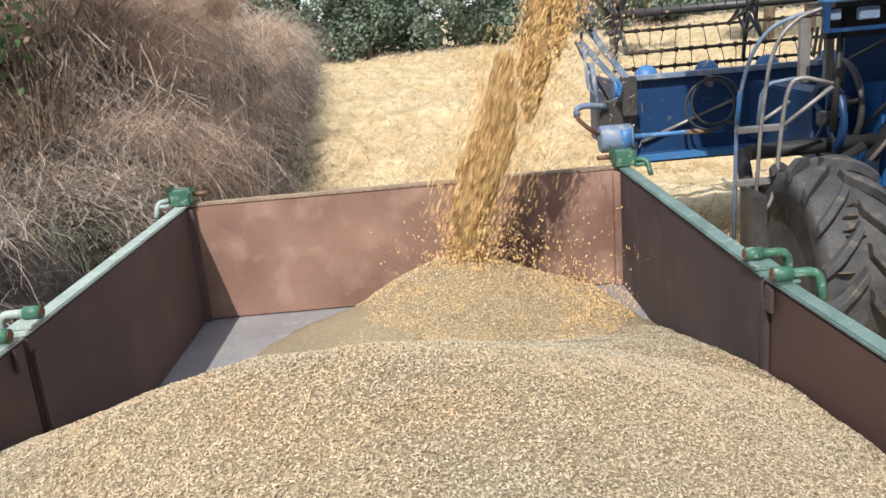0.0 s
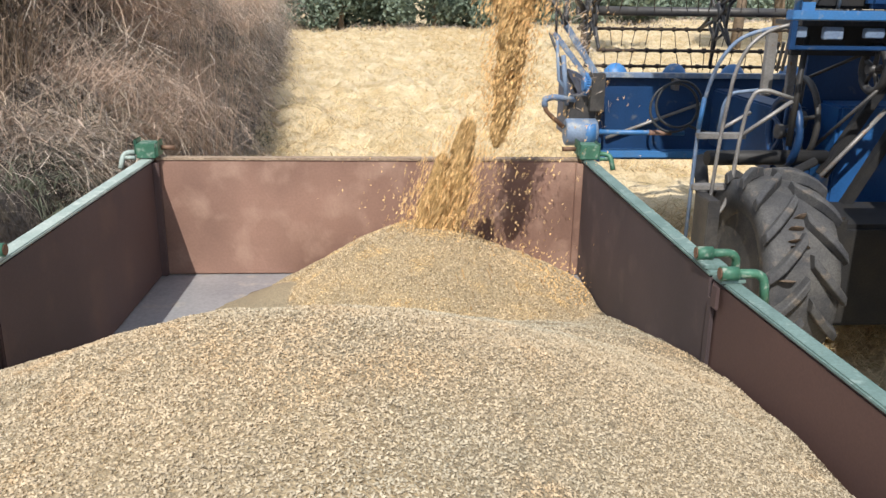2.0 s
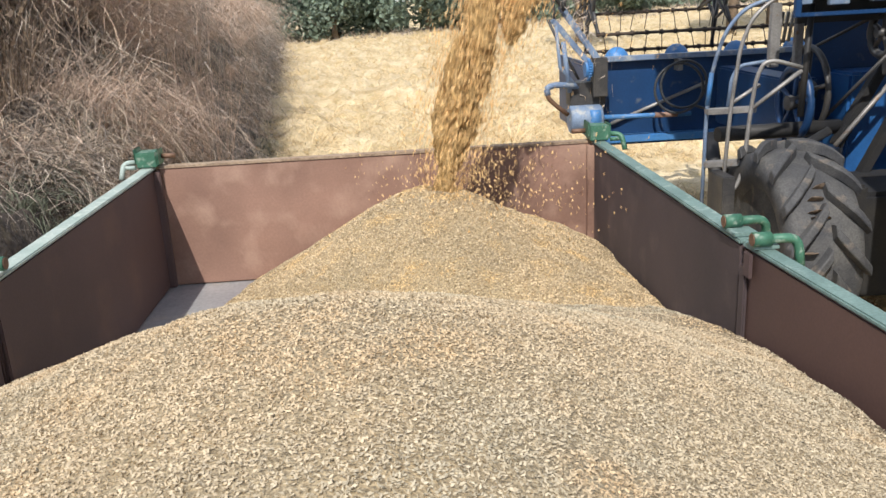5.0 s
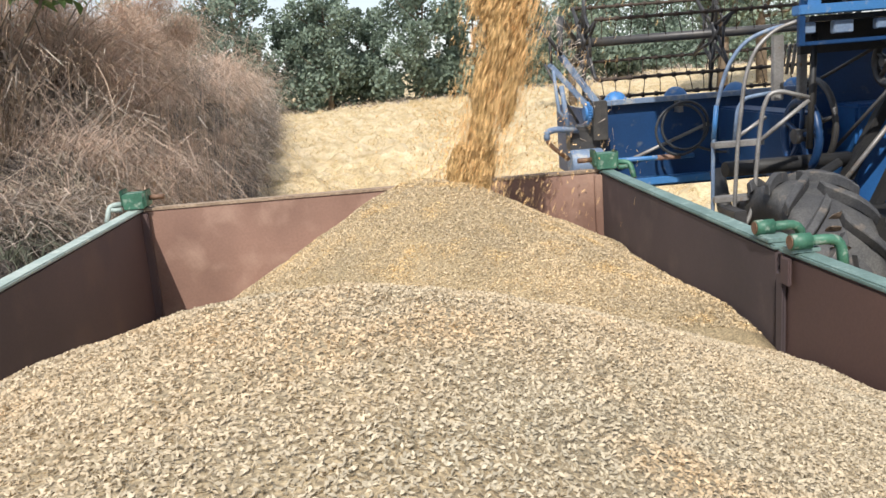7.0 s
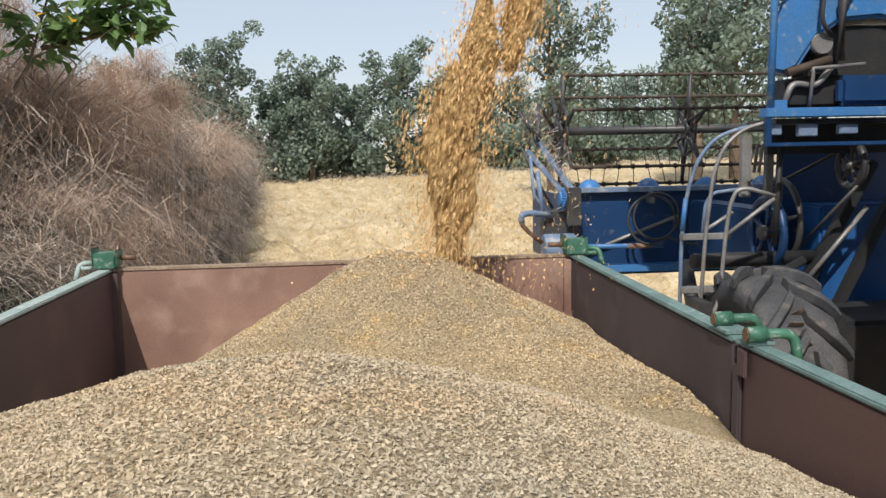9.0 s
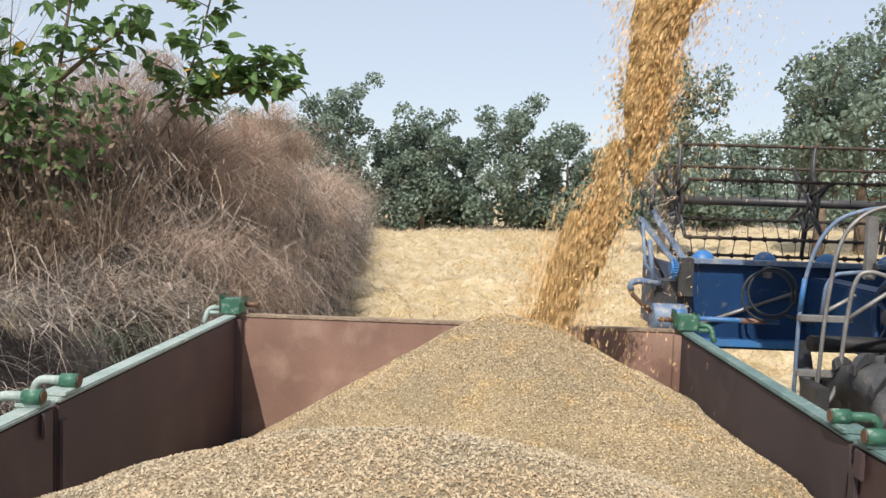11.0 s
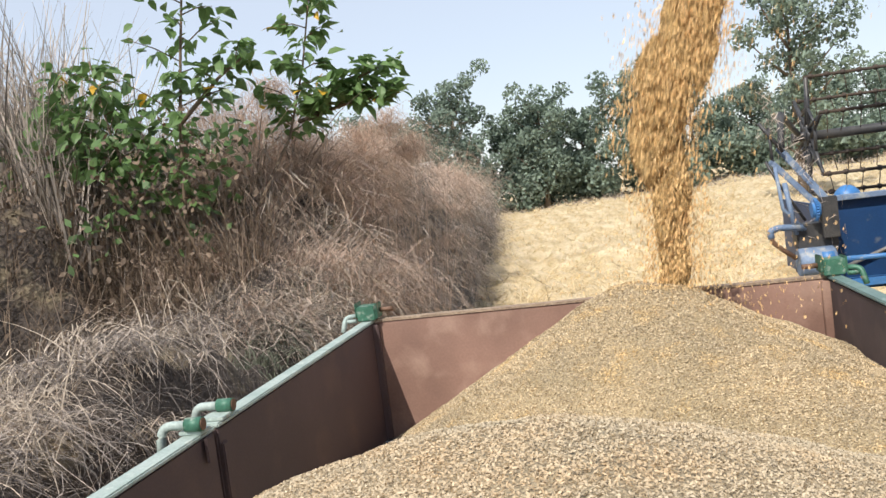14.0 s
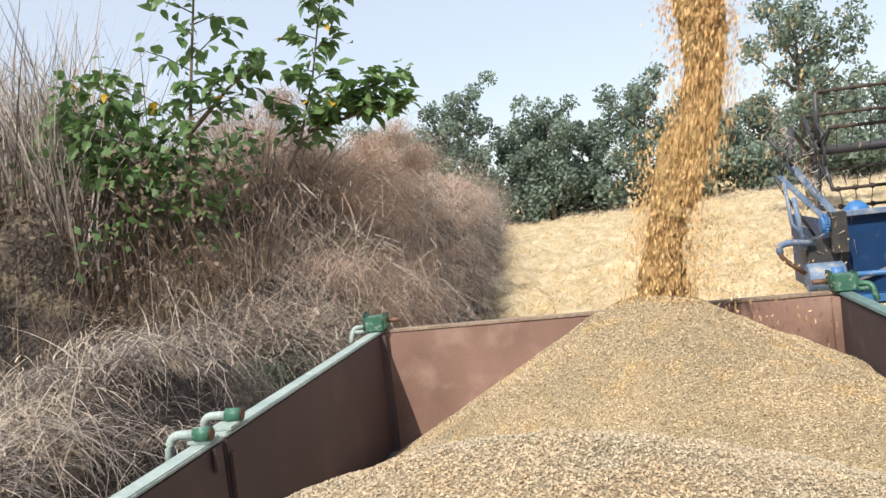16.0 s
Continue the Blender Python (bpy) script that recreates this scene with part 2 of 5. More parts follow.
def ground_z(x, y):
    x, y = np.asarray(x, float), np.asarray(y, float)
    d = toe(y) - x
    s = smooth(d / 0.62)
    ledge = 1 - smooth((y - 1.7) / 1.7)
    high = np.interp(y, [2, 6, 14, 25, 50], [2.35, 2.35, 1.95, 1.9, 2.2])
    lumps = 0.28 * fbm(x, y, 1.5, 2.0) + 0.20 * fbm(x, y, 4.2, 4.0) + 0.07 * fbm(x, y, 10.0, 1.0)
    face = s * (high + lumps + 0.18 * np.clip(d - 0.6, 0, 2.5))
    low = smooth(d / 0.45) * (1.28 + 0.6 * lumps) + 1.0 * smooth((d - 1.7) / 0.9)
    end = np.clip((52 - y) / 8, 0, 1)
    bank = (face * (1 - ledge) + low * ledge) * end
    near = np.clip((y - 3.5) / 4, 0, 1)
    field = (0.06 * fbm(x, y, 7.0, 3.0) + 0.13 * np.abs(fbm(x, y, 2.2, 5.0)) + 0.13 * fbm(x, y, 1.1, 1.0)) * near + 0.10 * fbm(x, y, 0.35, 1.0) * np.clip((y - 6) / 8, 0, 1)
    rise = 0.5 * np.clip((y - 30) / 60, 0, 1) + 1.6 * np.clip((x - 3) / 30, 0, 1) * np.clip((y - 22) / 40, 0, 1)
    return bank + field * (1 - s) + rise


def make_ground():
    xs = np.concatenate([[-2500, -600, -150, -60], np.linspace(-30, -9, 15), np.linspace(-8.6, 14, 210), np.linspace(15, 40, 20), [70, 150, 600, 2500]])
    ys = np.concatenate([[-2500, -400, -60, -20], np.linspace(-9, 16, 210), np.linspace(16.5, 62, 80), [75, 110, 200, 600, 3000]])
    X, Y = np.meshgrid(xs, ys)
    Z = ground_z(X, Y)
    co = np.stack([X, Y, Z], -1).reshape(-1, 3)
    w = len(xs)
    i = (np.arange(len(ys) - 1)[:, None] * w + np.arange(w - 1)[None]).ravel()
    tris = np.concatenate([np.stack([i, i + 1, i + w + 1], -1), np.stack([i, i + w + 1, i + w], -1)])
    me = raw_mesh("ground", co, tris, "straw_ground", True)
    me.materials.append(M["bank"])
    c = co[tris].mean(1)
    me.polygons.foreach_set("material_index", ((toe(c[:, 1]) - c[:, 0] > 0.05) & (c[:, 1] < 52)).astype(np.int32))
    ob = tagged(new("ground", me), "pale golden rice stubble field beside an overgrown earth bank", "field", kind="structure")
    return ob


make_ground()

# ---- the trailer: steel tipping box of hinged side boards ----
W2, BED, TOP = 1.05, 0.95, 1.55
JOINTS = {-1: (-1.71, -3.4), 1: (-1.765, -3.45)}


def side_board(name, parent, lo, hi, mat, label=""):
    ob = part(name, boxes((lo, hi)), mat, parent, label, bevel=0.006)
    return ob


def hinge_pin(parent, x, y, s, bend):
    """A green sleeve across the wall's top with a bent rod out of its end."""
    z = TOP + 0.030
    b = part("hinge_sleeve", tubes(([(x - s * 0.035, y, z), (x + s * 0.014, y, z)], 0.0205), sides=14), "green", parent)
    part("hinge_rod", tubes((arc([(x + s * 0.012, y, z), (x + s * 0.092, y, z), (x + s * 0.096, y + bend * 0.012, z - 0.085)], 6, 0.045), 0.0135), sides=10), "cap" if s < 0 else "green", b, "bent rod of worn green paint")
    part("sleeve_end", tubes(([(x - s * 0.038, y, z), (x - s * 0.0352, y, z)], 0.017), sides=12), "pin", b)


def make_trailer():
    tr = thing("farm_trailer", (0, 0, 0), "open steel farm trailer with rusty brown boards and green hinges", "trailer")
    bm = boxes(((-W2 - 0.05, -5.2, BED - 0.05), (W2 + 0.05, 0.06, BED)))
    part("bed_floor", bm, "steel", tr, "grey worn steel floor sheet")
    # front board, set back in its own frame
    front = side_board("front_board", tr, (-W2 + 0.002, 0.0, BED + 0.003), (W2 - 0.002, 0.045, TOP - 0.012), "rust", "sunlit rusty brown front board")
    # paler strip paints the sun along the front board's top edge
    part("board_edge", boxes(((-W2 + 0.002, -0.003, TOP - 0.0118), (W2 - 0.002, 0.048, TOP))), "edge", front, "top edge paled as sunlit")
    for s in (-1, 1):
        x0, x1 = sorted((s * W2, s * (W2 + 0.045)))
        last = 0.05
        for j, y in enumerate((*JOINTS[s], -5.15)):
            a, b = y + 0.008, last - 0.008
            # left boards plain dark brown; right ones carry shade in their colour
            mat = "rust_dark" if s < 0 else ("rust_shade_brown" if j else "rust_shade_grey")
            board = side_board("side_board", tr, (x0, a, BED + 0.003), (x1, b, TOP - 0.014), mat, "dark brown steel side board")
            c0, c1 = sorted((s * (W2 - 0.006), s * (W2 + 0.052))) if s < 0 or j == 0 else (W2 - 0.004, W2 + 0.046)
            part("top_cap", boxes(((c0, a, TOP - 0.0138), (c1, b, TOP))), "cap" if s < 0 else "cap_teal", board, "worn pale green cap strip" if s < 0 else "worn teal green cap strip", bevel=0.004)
            # pressed vertical rib at each joint
            if j < 2:
                r0, r1 = sorted((s * (W2 - 0.012), s * (W2 - 0.0005)))
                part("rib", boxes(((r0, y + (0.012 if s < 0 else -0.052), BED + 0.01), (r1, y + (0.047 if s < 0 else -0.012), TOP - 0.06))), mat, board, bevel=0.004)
            if s > 0 and j:
                # the loaded board leans away from its joint
                pivot = Vector((W2, JOINTS[1][0], 0))
                board.matrix_basis = Matrix.Translation(pivot) @ Matrix.Rotation(math.radians(3.0), 4, "Z") @ Matrix.Translation(-pivot) @ board.matrix_basis
            last = y
        y = JOINTS[s][0]
        for dy, bend in ((0.10, 1), (-0.095, -1)):
            hinge_pin(tr, s * (W2 + 0.02), y + dy, s, bend)
        # lug plate that laps over the joint
        p0, p1 = sorted((s * (W2 - 0.012), s * (W2 + 0.06)))
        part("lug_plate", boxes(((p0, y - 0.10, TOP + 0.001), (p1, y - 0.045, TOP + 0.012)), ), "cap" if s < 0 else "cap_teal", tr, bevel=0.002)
        t0, t1 = sorted((s * (W2 - 0.016), s * (W2 - 0.007)))
        part("lug_tab", boxes(((t0, y - 0.09, TOP - 0.085), (t1, y - 0.045, TOP - 0.014))), "rust_dark", tr, bevel=0.003)
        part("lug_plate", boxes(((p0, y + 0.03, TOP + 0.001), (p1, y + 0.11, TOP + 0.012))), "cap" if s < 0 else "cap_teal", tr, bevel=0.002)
        # corner latch: block, ears, hook and pin
        cx = s * (W2 + 0.02)
        latch = part("corner_latch", boxes(((cx - 0.045, -0.05, TOP + 0.004), (cx + 0.045, 0.05, TOP + 0.075)), ((cx - 0.055, -0.045, TOP + 0.02), (cx - 0.047, 0.055, TOP + 0.095)), ((cx + 0.047, -0.045, TOP + 0.01), (cx + 0.055, 0.055, TOP + 0.085))), "green", tr, bevel=0.005)
        part("latch_hook", tubes((arc([(cx + s * 0.05, -0.02, TOP + 0.030), (cx + s * 0.105, -0.045, TOP + 0.030), (cx + s * 0.115, -0.08, TOP - 0.04)], 5, 0.04), 0.0125), ([(cx + s * 0.045, -0.07, TOP + 0.012), (cx + s * 0.09, -0.07, TOP + 0.012)], 0.010), sides=10), "cap" if s < 0 else "green", latch, "bent hook of worn green paint")
        part("latch_pin", tubes(([(cx - s * 0.055, 0.02, TOP + 0.045), (cx - s * 0.12, 0.02, TOP + 0.045)], 0.012), sides=10), "pin", latch, "rusty steel pin")
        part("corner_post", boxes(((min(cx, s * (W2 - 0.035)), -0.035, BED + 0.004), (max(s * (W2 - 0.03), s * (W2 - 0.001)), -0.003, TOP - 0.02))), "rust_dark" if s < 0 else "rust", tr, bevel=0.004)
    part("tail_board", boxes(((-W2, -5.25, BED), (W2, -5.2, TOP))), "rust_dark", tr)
    chassis = part("chassis", boxes(((-0.55, -5.1, BED - 0.22), (-0.45, 0.05, BED - 0.052)), ((0.45, -5.1, BED - 0.22), (0.55, 0.05, BED - 0.052)), ((-0.8, -3.0, 0.42), (0.8, -2.9, 0.54)), ((-0.55, -3.0, 0.54), (-0.45, -2.9, 0.73)), ((0.45, -3.0, 0.54), (0.55, -2.9, 0.73)), ((-0.04, 0.04, BED - 0.2), (0.04, 1.2, BED - 0.12))), "black", tr)
    for s in (-1, 1):
        wheel = part("trailer_wheel", tubes(([(s * 0.80, -2.95, 0.45), (s * 1.0, -2.95, 0.45)], 0.45), sides=28), "rubber", tr)
    return tr


make_trailer()


# ---- the grain: a settled heap at the back and a growing cone under the stream ----
def heap_z(x, y):
    """A long settled heap, highest near its far end, falling off to both walls and to the front."""
    dx, dy = np.asarray(x, float) + 0.045, np.asarray(y, float) + 2.665
    ax = np.where(dx < 0, 0.433, 0.468) * np.abs(dx)
    ay = np.where(dy < 0, 0.09, 0.538 - 0.15 * np.clip(dx, 0, 1)) * np.abs(dy)
    r = (ax ** 2.14 + ay ** 2.14 + 1e-9) ** (1 / 2.14)
    z = 1.762 - (np.sqrt(r ** 2 + 0.124 ** 2) - 0.124)
    # the low apron round the foot of the poured cone
    foot = 1.24 - 0.34 * np.sqrt((dx - 0.20) ** 2 + (dy - 2.0) ** 2 + 0.01)
    k = 0.05
    z = np.maximum(z, foot) + k * np.exp(-np.abs(z - foot) / k) * 0.3
    return z + 0.007 * fbm(dx, dy, 4.0, 3.0) + 0.004 * fbm(dx, dy, 13, 1.0)


CONE = (0.22, -0.5)


def cone_z(x, y):
    """The poured cone when it is full: steeper to its left than to its right."""
    dx, dy = np.asarray(x, float) - CONE[0], np.asarray(y, float) - CONE[1]
    toward = 0.82 - 0.36 * np.clip(dx / 0.6, 0, 1)
    r = np.sqrt(dx ** 2 + (dy * np.where(dy > 0, 0.85, toward)) ** 2)
    slope = np.where(dx < 0, 0.52 - 0.105 * np.tanh(dx * 2.5), 0.52 + 0.012 * np.tanh(dx * 2.5))
    z = 1.650 - slope * (np.sqrt(r ** 2 + 0.17 ** 2) - 0.17)
    z = z + 0.12 * np.clip(dx / 0.75, 0, 1) ** 2 * np.exp(-((dy + 1.15) / 0.5) ** 2)
    return z + 0.014 * fbm(dx, dy, 4.0, 7.0) + 0.004 * fbm(dx, dy, 13, 2.0)


def grains_on(zf, lo, hi, count, rng, size=(0.0074, 0.0034), near=None):
    """Thousands of loose grains lying on a surface: slim four-sided spindles."""
    if near is None:
        x = rng.uniform(lo[0], hi[0], count)
        y = rng.uniform(lo[1], hi[1], count)
    else:
        x, y = near(count)
    z = zf(x, y)
    c = np.stack([x, y, z + rng.uniform(-0.001, 0.004, count)], -1)
    a = rng.uniform(0, math.tau, count)
    tip = rng.normal(0, 0.5, count)
    d = np.stack([np.cos(a) * np.cos(tip), np.sin(a) * np.cos(tip), np.sin(tip)], -1)
    return spindles(c, d, size[0] * rng.uniform(0.8, 1.2, count), size[1] * rng.uniform(0.8, 1.25, count), rng)


def spindles(c, d, length, width, rng):
    """Grains of four faces each."""
    n = len(c)
    u = np.cross(d, rng.normal(0, 1, (n, 3)))
    u /= np.linalg.norm(u, axis=1)[:, None] + 1e-9
    w = np.cross(u, d)
    L, R = (length / 2)[:, None], (width / 2)[:, None]
    v = np.stack([c - d * L + u * R * 0.3, c - d * L * 0.2 + w * R, c - d * L * 0.2 - w * R - u * R * 0.6, c + d * L], 1)
    f = (np.arange(n) * 4)[:, None, None] + np.array([[0, 1, 2], [0, 3, 1], [1, 3, 2], [2, 3, 0]])[None]
    return v.reshape(-1, 3), f.reshape(-1, 3)


def grid_mesh(name, zf, x0, x1, y0, y1, step, mat, floor_z):
    xs, ys = np.arange(x0, x1 + 1e-6, step), np.arange(y0, y1 + 1e-6, step)
    xs[-1], ys[-1] = x1, y1
    X, Y = np.meshgrid(xs, ys)
    Z = np.maximum(zf(X, Y), floor_z)
    w, h = len(xs), len(ys)
    co = np.stack([X, Y, Z], -1).reshape(-1, 3)
    i = (np.arange(h - 1)[:, None] * w + np.arange(w - 1)[None]).ravel()
    tris = [np.stack([i, i + 1, i + w + 1], -1), np.stack([i, i + w + 1, i + w], -1)]
    flat = (co[:, 2] <= floor_z + 1e-5)
    tris = [t[~flat[t].all(1)] for t in tris]
    # skirt down to the base
    rim = np.concatenate([np.arange(w), np.arange(1, h) * w + w - 1, (h - 1) * w + np.arange(w - 2, -1, -1), np.arange(h - 2, 0, -1) * w])
    low = co[rim].copy()
    low[:, 2] = floor_z - 0.002
    k, n = len(co), len(rim)
    j = np.arange(n)
    tris += [np.stack([rim, k + j, k + (j + 1) % n], -1), np.stack([rim, k + (j + 1) % n, rim[(j + 1) % n]], -1)]
    co = np.concatenate([co, low])
    co[:, 2] -= np.where(co[:, 2] <= floor_z + 1e-5, 0.012, 0)
    return raw_mesh(name, co, np.concatenate(tris), mat, True)


def make_grain():
    rng = np.random.default_rng(5)
    e = 0.004
    heap = tagged(new("grain_heap", grid_mesh("grain_heap", heap_z, -W2 + e, W2 - e, -5.19, -0.3, 0.03, "grain_bed", BED + 0.002)),
                  "settled heap of pale golden unhusked rice in the trailer", "grain")

    def near(n):
        y = np.where(rng.random(n) < 0.84, rng.uniform(-3.35, -1.95, n), rng.uniform(-1.95, -0.75, n))
        return rng.uniform(-W2 + 0.01, W2 - 0.01, n), y

    v, f = grains_on(heap_z, None, None, 215000, rng, near=near)
    keep = np.repeat(v.reshape(-1, 4, 3)[:, 0, 2] > BED - 0.01, 4)
    loose = new("loose_grain", raw_mesh("loose_grain", v, f[keep], "grain"))
    loose.parent = heap
    tagged(loose, "pale straw-coloured rice grains", kind="stuff")
    cone = tagged(new("grain_cone", grid_mesh("grain_cone", cone_z, -W2 + 2 * e, W2 - 2 * e, -1.9, -0.006, 0.03, "fresh_bed", 0.60)),
                  "freshly poured growing cone of golden rice against the front board", "grain")
    v, f = grains_on(cone_z, (-W2 + 0.01, -1.7), (W2 - 0.01, -0.01), 125000, rng, (0.0104, 0.0046))
    fresh = new("loose_grain", raw_mesh("fresh_grains", v, f, "grain_fresh"))
    fresh.parent = cone
    tagged(fresh, "golden freshly fallen rice grains", kind="stuff")
    return cone


grain_cone = make_grain()


# ---- the combine harvester beside the trailer ----
def ring_pts(c, axis, r, n=28, a0=0.0, a1=math.tau, tilt=None):
    """Points round a circle about an axis x or y."""
    c = Vector(c)
    out = []
    for i in range(n):
        a = a0 + (a1 - a0) * i / (n if abs(a1 - a0 - math.tau) < 1e-6 else n - 1)
        d = Vector((0, math.cos(a), math.sin(a))) if axis == "x" else Vector((math.cos(a), 0, math.sin(a)))
        out.append(c + r * d)
    return out


def lathe_x(profile, segs=40):
    """A body of revolution about x from (x, radius) pairs, in its own space."""
    bm = bmesh.new()
    rings = [[bm.verts.new((x, r * math.cos(math.tau * k / segs), r * math.sin(math.tau * k / segs))) for k in range(segs)] for x, r in profile]
    for a, b in zip(rings, rings[1:]):
        for k in range(segs):
            f = bm.faces.new((a[k], b[k], b[(k + 1) % segs], a[(k + 1) % segs]))
            f.smooth = True
    bm.faces.new(rings[0][::-1]), bm.faces.new(rings[-1])
    bmesh.ops.recalc_face_normals(bm, faces=bm.faces[:])
    return bm


def make_tyre(parent):
    cx, cy, cz, R, w = 2.48, 0.92, 0.66, 0.605, 0.44
    h = w / 2
    tyre = part("tyre", lathe_x([(-h * 0.72, 0.36), (-h * 0.95, 0.42), (-h, 0.50), (-h * 0.93, 0.575), (-h * 0.75, R - 0.025), (-h * 0.3, R - 0.008), (h * 0.3, R - 0.008), (h * 0.75, R - 0.025), (h * 0.93, 0.575), (h, 0.50), (h * 0.95, 0.42), (h * 0.72, 0.36)], 56), "rubber", parent, "black lugged tractor tyre caked with straw and mud")
    tyre.location = (cx, cy, cz)
    # herringbone lugs, each a bent bar from the middle to the shoulder
    n = 15
    for side in (-1, 1):
        me = None
        for k in range(n):
            if me is None:
                bm = bmesh.new()
                runs = []
                for i in range(6):
                    f = i / 5
                    ax = side * (0.012 + f * (h + 0.005))
                    lag = 0.03 + 0.40 * f ** 0.9
                    rr = R - 0.014 - (0.045 * max(0, f - 0.7) / 0.3)
                    hw, ht = 0.040 - 0.006 * f, 0.064
                    ring = []
                    for dr, da in ((0, -hw * 1.25), (0, hw * 1.25), (ht, hw * 0.8), (ht, -hw * 0.8)):
                        a = lag + da / R
                        ring.append(bm.verts.new((ax, (rr + dr) * math.cos(a), (rr + dr) * math.sin(a))))
                    runs.append(ring)
                for a, b in zip(runs, runs[1:]):
                    for q in range(4):
                        bm.faces.new((a[q], a[(q + 1) % 4], b[(q + 1) % 4], b[q]))
                bm.faces.new(runs[0][::-1]), bm.faces.new(runs[-1])
                bmesh.ops.recalc_face_normals(bm, faces=bm.faces[:])
                bmesh.ops.bevel(bm, geom=[e for e in bm.edges], offset=0.006, segments=1, affect="EDGES")
                lug = part("lug", bm, "rubber", tyre)
                me = lug.data
            else:
                lug = new("lug", me)
                lug.parent = tyre
            lug.rotation_euler = (math.tau * (k + (0.5 if side > 0 else 0)) / n, 0, 0)
    rim = part("rim", lathe_x([(-0.06, 0.10), (-0.06, 0.20), (-0.02, 0.30), (-h * 0.7, 0.345), (-h * 0.72, 0.372), (h * 0.72, 0.372), (h * 0.7, 0.345), (0.02, 0.30), (0.06, 0.10)], 32), "blue_grey", parent, "dusty blue-grey wheel rim")
    rim.location = (cx, cy, cz)
    # mud clods and bits of straw stuck between the lugs
    rng = random.Random(3)
    for k in range(5):
        a, ax = rng.uniform(1.9, 3.6), rng.uniform(-0.18, 0.16)
        bm = bmesh.new()
        bmesh.ops.create_icosphere(bm, subdivisions=2, radius=1)
        for v in bm.verts:
            v.co *= 1 + 0.35 * noise.noise(v.co * 1.7 + Vector((k, 0, 0)))
            v.co = Vector((v.co.x * rng.uniform(0.040, 0.055), v.co.y * 0.006, v.co.z * 0.045))
        clod = part("mud_clod", bm, "mud", tyre)
        clod.location = (ax, (R - 0.004) * math.cos(a), (R - 0.004) * math.sin(a))
        clod.rotation_euler = (a + math.pi / 2, 0, rng.uniform(-0.5, 0.5))
    return tyre


def make_reel(hv):
    yc, zc, x0, x1, R = 3.95, 2.20, 1.93, 5.4, 0.52
    reel = part("reel_tube", tubes(([(x0 - 0.12, yc, zc), (x1, yc, zc)], 0.042), sides=14), "black", hv, "black reel centre tube")
    angles = [math.radians(60 * k + 100) for k in range(6)]
    for ax in (x0 + 0.02, 3.17, 4.4):
        hub = part("reel_spider", tubes(([(ax - 0.03, yc, zc), (ax + 0.03, yc, zc)], 0.085), sides=14), "black", hv)
        for k, a in enumerate(angles):
            p = Vector((ax, yc + R * math.cos(a), zc + R * math.sin(a)))
            d = (p - Vector((ax, yc, zc))).normalized()
            e = Vector((0, -d.z, d.y)) * 0.045
            for s in (-1, 1):
                part("spider_arm", tubes(([Vector((ax, yc, zc)) + e * s * 1.4, p - e * s * 0.2], 0.017), sides=6), "black", hub)
            q = Vector((ax, yc + 0.52 * R * math.cos(a), zc + 0.52 * R * math.sin(a)))
            b = angles[(k + 1) % 6]
            part("spider_brace", tubes(([q, Vector((ax, yc + 0.52 * R * math.cos(b), zc + 0.52 * R * math.sin(b)))], 0.014), sides=6), "black", hub)
    tine_mesh = None
    for a in angles:
        p = Vector((0, yc + R * math.cos(a), zc + R * math.sin(a)))
        bar = part("reel_bar", tubes(([(x0, p.y, p.z), (x1, p.y, p.z)], 0.014), sides=8), "rod", hv)
        k = 0
        x = x0 + 0.06
        while x < x1:
            if tine_mesh is None:
                bm = tubes(([(0, 0, 0), (0.004, -0.012, -0.05), (0.0, -0.03, -0.17)], 0.0042), ([(-0.016, 0, 0), (0.016, 0, 0)], 0.024), sides=5)
                t = part("tine", bm, "rod", bar)
                tine_mesh = t.data
            else:
                t = new("tine", tine_mesh)
                t.parent = bar
            t.location = (x, p.y, p.z)
            t.rotation_euler = (0.12 * math.sin(k * 2.1), 0.22 * math.sin(k * 5.3 + a), 0)
            x += 0.132
            k += 1


